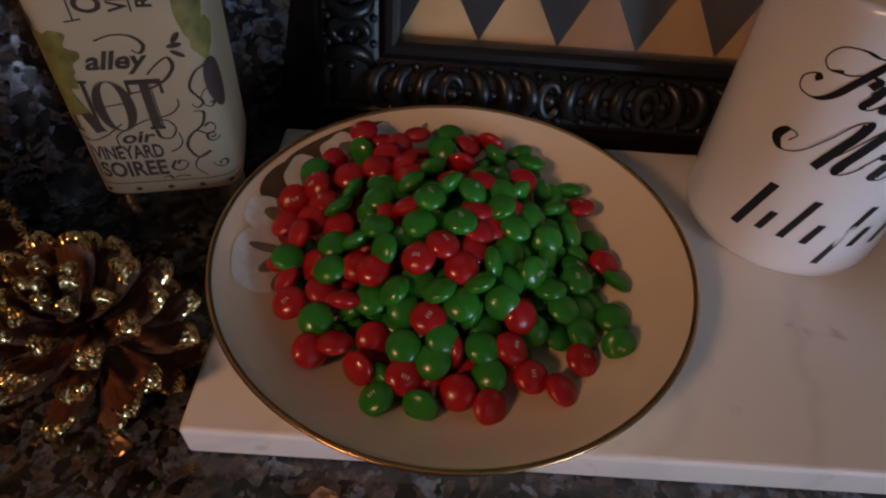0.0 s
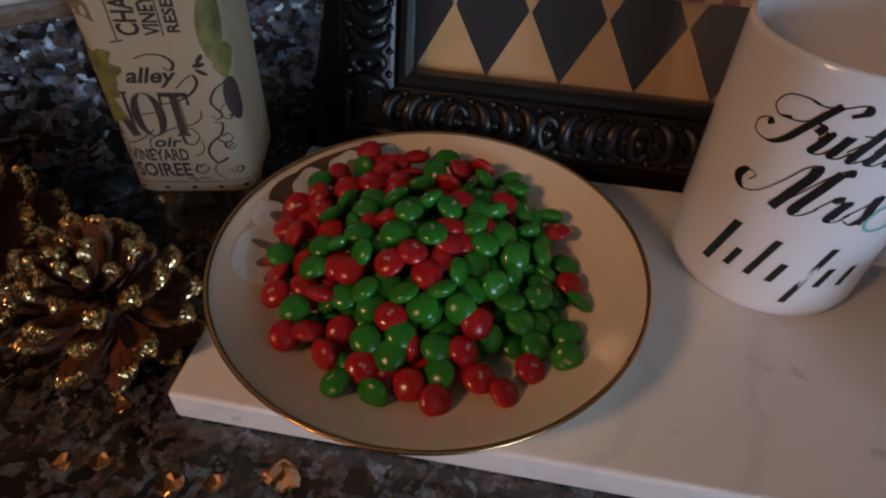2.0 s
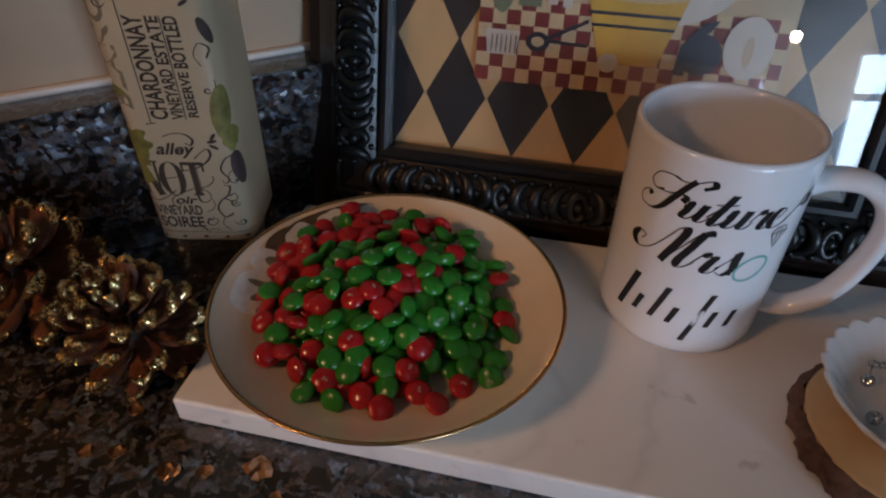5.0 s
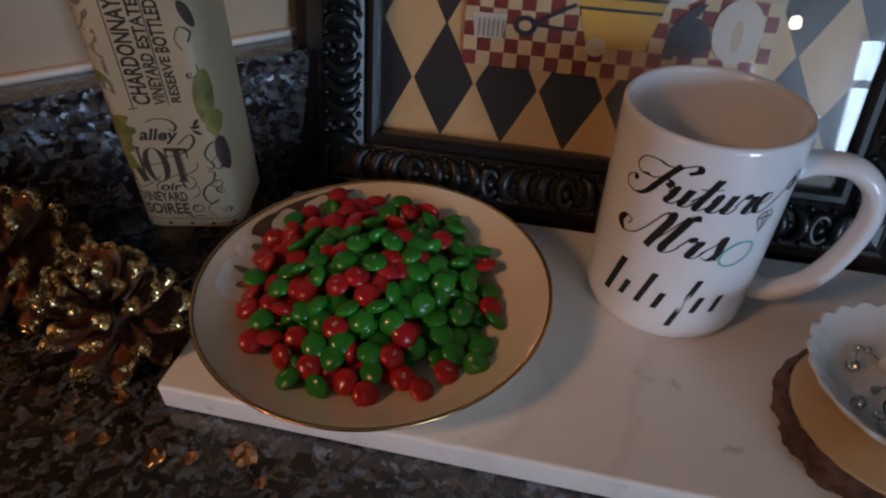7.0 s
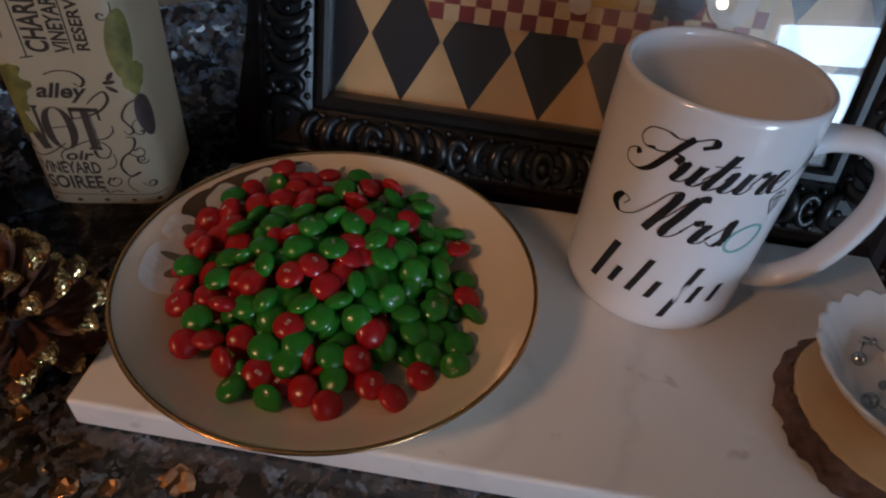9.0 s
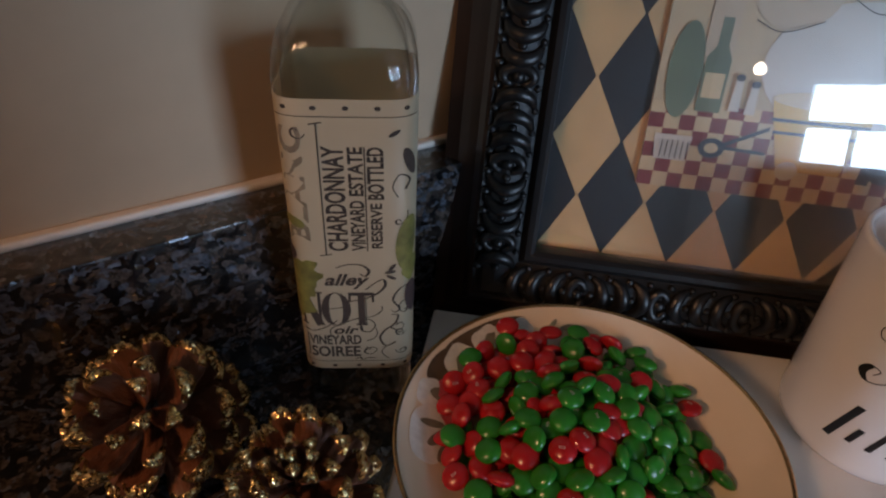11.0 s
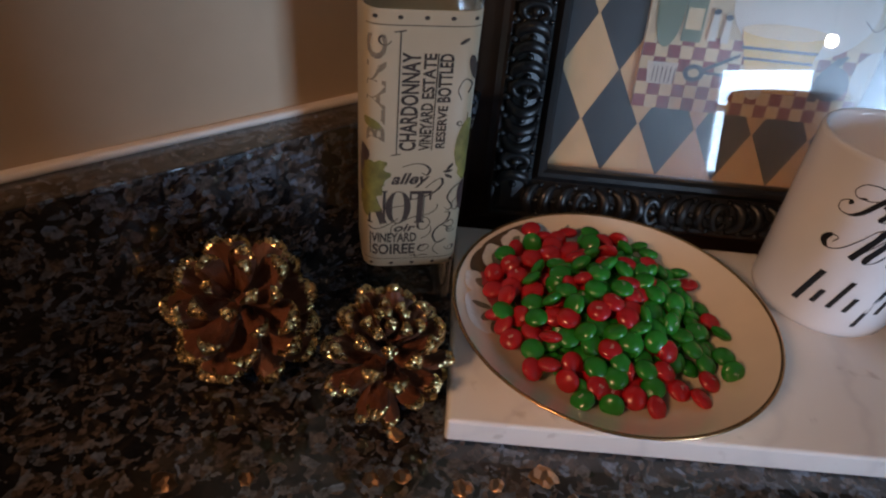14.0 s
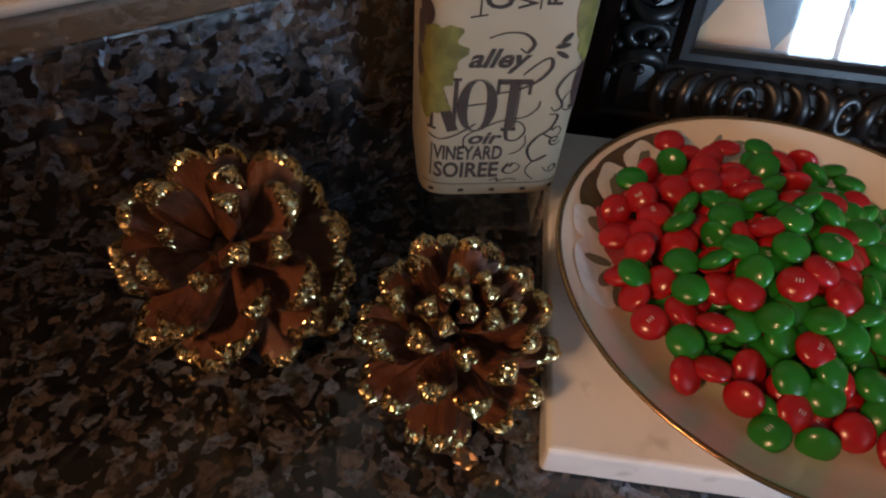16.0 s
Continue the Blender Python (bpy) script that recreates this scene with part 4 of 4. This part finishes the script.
# ---- picture frame ----
FRAME = pose(-0.0262, 0.3322, 0.0652, 0, 0, 0.8) @ pose(0, 0, 0, 76.3, 0, 0)
picture = thing("picture_frame", FRAME, "carved black wooden picture frame leaning in the corner", "picture frame")
U0, U1, V0, V1 = 0.005, 0.301, -0.0005, 0.295
PROFILE = [(-0.001, -0.006), (-0.0005, 0.0035), (0.002, 0.0055), (0.0055, 0.0055), (0.0075, 0.0030), (0.0095, 0.0008), (0.0115, 0.0020), (0.0155, 0.0050), (0.0235, 0.0068), (0.0315, 0.0050), (0.0360, 0.0010), (0.0385, 0.0018), (0.0410, 0.0000), (0.0450, -0.0055), (0.0510, -0.0100), (0.0570, -0.0150), (0.0660, -0.0185), (0.0665, -0.0260), (0.0, -0.0260)]
CORN = ((U0, V0), (U1, V0), (U1, V1), (U0, V1))
OUT = ((-1, -1), (1, -1), (1, 1), (-1, 1))
for k in range(4):
    bm = bmesh.new()
    rings = []
    for c in (k, (k + 1) % 4):
        rings.append([bm.verts.new((CORN[c][0] + OUT[c][0] * d, CORN[c][1] + OUT[c][1] * d, h)) for d, h in PROFILE])
    for i in range(len(PROFILE)):
        j = (i + 1) % len(PROFILE)
        f = bm.faces.new((rings[0][i], rings[1][i], rings[1][j], rings[0][j]))
        f.material_index = 1 if 11 <= i <= 16 else 0
    bmesh.ops.recalc_face_normals(bm, faces=bm.faces)
    rail = part("rail", bm, [M["frame"], M["frame_brown"]], picture, smooth=False)
    # carved scrolls along the rail: S-shaped leaves, curls and beads
    a, b = Vector((*CORN[k], 0)), Vector((*CORN[(k + 1) % 4], 0))
    d = (b - a).normalized()
    o = Vector((d.y, -d.x, 0))
    up = Vector((0, 0, 1))
    length = (b - a).length + 0.03
    n = round(length / 0.0128)
    bm = bmesh.new()
    for i in range(n):
        s = -0.015 + length * (i + 0.5) / n
        base = a + d * s
        def at(x, y, z):
            return base + d * x + o * y + up * z
        if i % 4 < 3:
            w = 1 if (i // 4) % 2 else -1
            path = spline([at(-0.0042 * w, 0.0125, 0.0036), at(0.0012 * w, 0.0160, 0.0066), at(0.0036 * w, 0.0235, 0.0084), at(0.0012 * w, 0.0305, 0.0064), at(-0.0045 * w, 0.0345, 0.0034)], 4)
            sweep(bm, path, 0.0041, 0.0034, up, 10, lambda q: 0.45 + 0.60 * math.sin(math.pi * min(1, q * 0.96 + 0.02)))
            q = bmesh.ops.create_icosphere(bm, subdivisions=2, radius=0.0028)
            bmesh.ops.translate(bm, verts=q["verts"], vec=at(-0.0042 * w, 0.0235, 0.0060))
        else:
            path = [at(0.0052 * math.cos(q / 16 * 5.6 + 0.4), 0.0238 + 0.0090 * math.sin(q / 16 * 5.6 + 0.4), 0.0066) for q in range(17)]
            sweep(bm, path, 0.0030, 0.0030, up, 9, lambda q: 0.65 + 0.45 * math.sin(math.pi * q))
            q = bmesh.ops.create_icosphere(bm, subdivisions=2, radius=0.0040)
            bmesh.ops.translate(bm, verts=q["verts"], vec=at(0, 0.0238, 0.0066))
        for y, z, r0 in ((0.0120, 0.0032, 0.0022), (0.0358, 0.0030, 0.0027)):
            q = bmesh.ops.create_icosphere(bm, subdivisions=2, radius=r0)
            bmesh.ops.translate(bm, verts=q["verts"], vec=at(0.0064, y, z))
    part("carving", bm, M["frame"], rail, "glossy carved scrolls")


def sheet(name, material, polys, z, parent, label=""):
    bm = bmesh.new()
    for poly in polys:
        if len(poly) > 2:
            bm.faces.new([bm.verts.new((x, y, z)) for x, y in poly])
    return part(name, bm, material, parent, label, smooth=False)


def clipped(poly, x0, x1, y0, y1):
    for axis, lim, sgn in ((0, x0, 1), (0, x1, -1), (1, y0, 1), (1, y1, -1)):
        out = []
        for p, q in zip(poly, poly[1:] + poly[:1]):
            pi, qi = sgn * (p[axis] - lim) >= 0, sgn * (q[axis] - lim) >= 0
            if pi:
                out.append(p)
            if pi != qi:
                s = (lim - p[axis]) / (q[axis] - p[axis])
                out.append((p[0] + s * (q[0] - p[0]), p[1] + s * (q[1] - p[1])))
        poly = out
    return poly


def oval(cx, cy, rx, ry, n=28, a0=0.0, a1=360.0):
    return [(cx + rx * math.cos(radians(a0 + (a1 - a0) * i / n)), cy + ry * math.sin(radians(a0 + (a1 - a0) * i / n))) for i in range(n if a1 - a0 == 360 else n + 1)]


bm = bmesh.new()
box(bm, U0 - 0.004, V0 - 0.004, -0.0125, U1 + 0.004, V1 + 0.004, -0.0100)
backing = part("print", bm, M["dia_dark"], picture, "printed border of dark and cream diamonds", smooth=False)
QW, QH, QA, QV = 0.0423, 0.0736, 0.0265, 0.0375
sheet("diamond_pattern", M["dia_light"], [clipped([(QA + k * QW, QV + j * QH - 0.001), (QA + (k + 0.5) * QW - 0.0006, QV + (j + 0.5) * QH), (QA + k * QW, QV + (j + 1) * QH + 0.001), (QA + (k - 0.5) * QW + 0.0006, QV + (j + 0.5) * QH)], U0, U1, V0, V1) for k in range(8) for j in range(-1, 5)], -0.0096, backing)
P0, P1, R0, R1 = 0.0600, 0.2450, 0.0510, 0.2435
bm = bmesh.new()
box(bm, P0, R0, -0.0095, P1, R1, -0.0060)
panel = part("panel", bm, M["art_tan"], picture, "raised inner print of a kitchen table scene", smooth=False)
CH = 0.0088
cells = [(i, j) for i in range(22) for j in range(6)]
for odd, mt in ((0, "art_red"), (1, "art_cream")):
    sheet("check", M[mt], [clipped([(P0 + i * CH, R0 + j * CH), (P0 + (i + 1) * CH, R0 + j * CH), (P0 + (i + 1) * CH, R0 + (j + 1) * CH), (P0 + i * CH, R0 + (j + 1) * CH)], P0, P1 - 0.002, R0, R0 + 0.0510) for i, j in cells if (i + j) % 2 == odd], -0.0057, panel)
z = -0.0054
SHAPES = (
    ("printed_hat", "art_white", [(0.100, 0.190), (0.142, 0.190), (0.150, 0.2425), (0.094, 0.2425)]),
    ("printed_apron", "art_white", oval(0.165, 0.128, 0.050, 0.036)),
    ("printed_face", "art_skin", oval(0.124, 0.170, 0.024, 0.024)),
    ("printed_hat_puff", "art_white", oval(0.122, 0.186, 0.026, 0.010)),
    ("printed_curtain", "art_tan", oval(0.078, 0.205, 0.013, 0.030)),
    ("printed_board", "art_skin", [(0.082, 0.125), (0.098, 0.125), (0.098, 0.160), (0.082, 0.160)]),
    ("printed_jar", "art_green", oval(0.074, 0.120, 0.0095, 0.027)),
    ("printed_bottle", "art_green", [(0.084, 0.098), (0.098, 0.098), (0.098, 0.128), (0.0945, 0.135), (0.0945, 0.150), (0.0885, 0.150), (0.0885, 0.135), (0.084, 0.128)]),
    ("printed_label", "art_cream", [(0.0855, 0.106), (0.0965, 0.106), (0.0965, 0.120), (0.0855, 0.120)]),
    ("printed_cupcake", "art_white", [(0.067, 0.068), (0.085, 0.068), (0.087, 0.083), (0.065, 0.083)]),
    ("printed_whisk", "art_blue", oval(0.0985, 0.0775, 0.0075, 0.0060)),
    ("printed_whisk", "art_cream", oval(0.0985, 0.0775, 0.0040, 0.0030)),
    ("printed_whisk_handle", "art_blue", [(0.105, 0.079), (0.128, 0.091), (0.128, 0.0935), (0.104, 0.081)]),
    ("printed_whisk_handle", "art_blue", [(0.105, 0.0775), (0.129, 0.0765), (0.129, 0.0785), (0.105, 0.0795)]),
    ("printed_bowl", "art_yellow", [(0.137, 0.0690), (0.172, 0.0690), (0.184, 0.110), (0.125, 0.110)]),
    ("printed_bowl_band", "art_blue", [(0.1300, 0.0900), (0.1785, 0.0900), (0.1790, 0.0918), (0.1295, 0.0918)]),
    ("printed_bowl_band", "art_blue", [(0.1275, 0.0970), (0.1805, 0.0970), (0.1810, 0.0990), (0.1270, 0.0990)]),
    ("printed_bowl_rim", "art_cream", oval(0.1545, 0.110, 0.0300, 0.0050)),
    ("printed_egg", "art_white", oval(0.1430, 0.0690, 0.0062, 0.0056)),
    ("printed_kettle", "art_blue", oval(0.1960, 0.0790, 0.0120, 0.0120)),
    ("printed_kettle", "art_blue", [(0.186, 0.086), (0.199, 0.092), (0.203, 0.099), (0.195, 0.097)]),
    ("printed_kettle", "art_blue", [(0.182, 0.066), (0.189, 0.066), (0.190, 0.086), (0.184, 0.084)]),
    ("printed_garlic", "art_white", oval(0.2220, 0.0850, 0.0140, 0.0180)),
    ("printed_garlic", "art_skin", oval(0.2220, 0.0830, 0.0030, 0.0090)),
    ("printed_shaker", "art_white", [(0.102, 0.100), (0.108, 0.100), (0.107, 0.118), (0.103, 0.118)]),
    ("printed_shaker", "art_white", [(0.111, 0.099), (0.117, 0.099), (0.116, 0.115), (0.112, 0.115)]),
    ("printed_shaker_top", "art_blue", oval(0.105, 0.119, 0.0026, 0.0020)),
    ("printed_shaker_top", "art_blue", oval(0.114, 0.116, 0.0026, 0.0020)))
for k, (nm, mt, poly) in enumerate(SHAPES):
    sheet(nm, M[mt], [clipped(poly, P0, P1, R0, R1)], z + 0.00006 * k, panel)
for q in ((0.086, 0.0755, 0.0110, 6), ):
    sheet("printed_fluting", M["brown_ink"], [[(0.0695 + 0.003 * i, 0.0695), (0.0701 + 0.003 * i, 0.0695), (0.0701 + 0.003 * i, 0.0800), (0.0695 + 0.003 * i, 0.0800)] for i in range(6)], z + 0.0021, panel)
for text, x, y, w, h in (("Good", 0.166, 0.2270, 0.024, 0.0100), ("Food", 0.181, 0.2140, 0.024, 0.0100), ("Good", 0.160, 0.1950, 0.022, 0.0090)):
    bm = text_shape(text, w, h, 0.3)
    bmesh.ops.translate(bm, verts=bm.verts, vec=(x, y, z + 0.0022))
    part("lettering", bm, M["brown_ink"], panel)
bm = bmesh.new()
flat = lambda p: (p.x, p.y, z + 0.0023)
for pts in ([(0.205, 0.122), (0.214, 0.116), (0.222, 0.122), (0.232, 0.117), (0.238, 0.123)], [(0.100, 0.182), (0.112, 0.190), (0.130, 0.192), (0.146, 0.186)], [(0.105, 0.150), (0.120, 0.145), (0.140, 0.152)], [(0.075, 0.235), (0.082, 0.215), (0.076, 0.195), (0.070, 0.180)], [(0.150, 0.165), (0.165, 0.158), (0.185, 0.160), (0.205, 0.150)]):
    ribbon(bm, spline(pts, 8), 0.0004, 0.0006, flat, False)
part("printed_outline", bm, M["brown_ink"], panel)
bm = bmesh.new()
box(bm, U0 - 0.0005, V0 - 0.0005, -0.0016, U1 + 0.0005, V1 + 0.0005, -0.0004)
pane = part("pane", bm, M["pane"], picture, "clear picture glass with reflections", smooth=False)
pane.visible_shadow = False

# ---- dish of earrings on a wood slice ----
WC = (0.2855, 0.1935)
slice_thing = thing("wood_slice", pose(*WC, 0.0153), "thick round wood slice with rough brown bark", "wood slice")
bm = bmesh.new()
rings = []
for r, z in ((0.047, 0.0), (0.0505, 0.0012), (0.0522, 0.006), (0.0515, 0.011), (0.0492, 0.0140), (0.0470, 0.0146)):
    rings.append([bm.verts.new((r * k * math.cos(a), r * k * math.sin(a), z)) for a in [2 * math.pi * i / 110 for i in range(110)] for k in [1 + 0.06 * noise.noise(Vector((math.cos(a) * 6, math.sin(a) * 6, z * 150))) + 0.04 * noise.noise(Vector((math.cos(a) * 22, math.sin(a) * 22, z * 300)))]])
for a, b in zip(rings, rings[1:]):
    for i in range(110):
        bm.faces.new((a[i], a[(i + 1) % 110], b[(i + 1) % 110], b[i]))
part("bark", bm, M["bark"], slice_thing, "dark rough bark")
bm = bmesh.new()
lathe(bm, [(0.0476, 0.0128), (0.0470, 0.0155), (0.0462, 0.0160), (0.0001, 0.0160)], 72)
part("cut_face", bm, M["cutwood"], slice_thing, "pale smooth cut wood")
BC = (0.2885, 0.1990, 0.0315)
dish = thing("trinket_dish", pose(*BC) @ Matrix.Diagonal((1.2, 1.2, 1.1, 1)), "small fluted white milk glass dish holding earrings", "dish")
bm = bmesh.new()
rings = []
NB = 168
for r, z, fl in ((0.0002, 0.0018, 0), (0.018, 0.0018, 0), (0.0225, 0.0030, 0.2), (0.0275, 0.0075, 0.7), (0.0335, 0.0140, 1), (0.0385, 0.0195, 1), (0.0398, 0.0200, 1), (0.0400, 0.0190, 1), (0.0350, 0.0125, 1), (0.0285, 0.0050, 0.7), (0.0220, 0.0006, 0.2), (0.0190, 0.0, 0), (0.0002, 0.0, 0)):
    ring = []
    for i in range(NB):
        a = 2 * math.pi * i / NB
        k = abs(math.sin(12 * (a + 9 * (r - 0.03))))
        ring.append(bm.verts.new(((r + 0.0020 * fl * k) * math.cos(a), (r + 0.0020 * fl * k) * math.sin(a), z + 0.0016 * fl * k)))
    rings.append(ring)
for a, b in zip(rings, rings[1:]):
    for i in range(NB):
        bm.faces.new((a[i], a[(i + 1) % NB], b[(i + 1) % NB], b[i]))
part("bowl", bm, M["milkglass"], dish)


def earring(x, y, r, turn, label, silver=True):
    d = math.hypot(x - BC[0], y - BC[1])
    e = thing("earring", pose(x, y, BC[2] + 0.0026 + max(0.0, d - 0.024) * 0.95 + r, 70, 0, turn), label, "earring", "earrings in the dish")
    bm = bmesh.new()
    bmesh.ops.create_icosphere(bm, subdivisions=3, radius=r)
    part("ball", bm, M["silver_glitter"] if silver else M["milkglass"], e, smooth=False)
    bm = bmesh.new()
    lathe(bm, [(0.00045, r * 0.9), (0.00045, r + 0.009), (0.0001, r + 0.0092)], 8)
    part("post", bm, M["steel"], e)
    bm = bmesh.new()
    lathe(bm, [(0.0006, r + 0.0055), (0.0022, r + 0.0058), (0.0022, r + 0.0078), (0.0006, r + 0.0082)], 12)
    part("clutch", bm, M["steel"], e)


earring(0.2670, 0.2140, 0.0034, 160, "glittering silver ball stud earring")
earring(0.2640, 0.1900, 0.0036, 30, "glittering silver ball stud earring")
earring(0.2730, 0.1780, 0.0042, 80, "glittering silver ball stud earring")
earring(0.2840, 0.2200, 0.0038, 240, "smooth pearly bead stud earring", False)
earring(0.2760, 0.2030, 0.0024, 110, "small glittering silver stud earring")
for x, y, t in ((0.284, 0.193, 20), (0.293, 0.200, 70)):
    bm = bmesh.new()
    sweep(bm, [Vector((0.0065 * math.cos(a), 0.0065 * math.sin(a), 0)) for a in [6.0 * i / 40 for i in range(41)]], 0.0005, 0.0005, Vector((0, 0, 1)), 8)
    tagged(part("hoop_earring", bm, M["rubber"], m=pose(x, y, BC[2] + 0.0038, 8, 0, t)), "dark thin hoop earring lying in the dish", "earring", "hoops in the dish")

# ---- the room behind the camera ----
def pendant(x, y, z):
    p = thing("pendant_lamp", pose(x, y, z), "small glowing pendant lamp hanging from the ceiling", "lamp", "pendant lamps")
    bm = bmesh.new()
    lathe(bm, [(0.0005, -0.035), (0.025, -0.025), (0.035, 0.0), (0.025, 0.025), (0.012, 0.035)], 20)
    part("bulb", bm, M["bulb"], p, "glowing bulb")
    bm = bmesh.new()
    lathe(bm, [(0.012, 0.034), (0.012, 0.06), (0.003, 0.065), (0.003, 1.6 - z)], 12)
    part("cord", bm, M["rubber"], p)


pendant(1.30, -3.30, 0.76)
pendant(1.95, -2.75, 0.82)
for x in (-0.075, -0.050):
    c = thing("candle_lamp", pose(x, -0.62, -0.135), "small glowing orange candle lamp on a stem", "lamp", "candle lamps")
    bm = bmesh.new()
    lathe(bm, [(0.0005, 0.236), (0.005, 0.233), (0.007, 0.226), (0.005, 0.215)], 16)
    part("flame_bulb", bm, M["warm_bulb"], c, "glowing orange bulb")
    bm = bmesh.new()
    lathe(bm, [(0.05, -0.765), (0.05, -0.745), (0.012, -0.82), (0.012, 0.215), (0.0005, 0.216)], 16)
    part("stem", bm, M["white"], c)
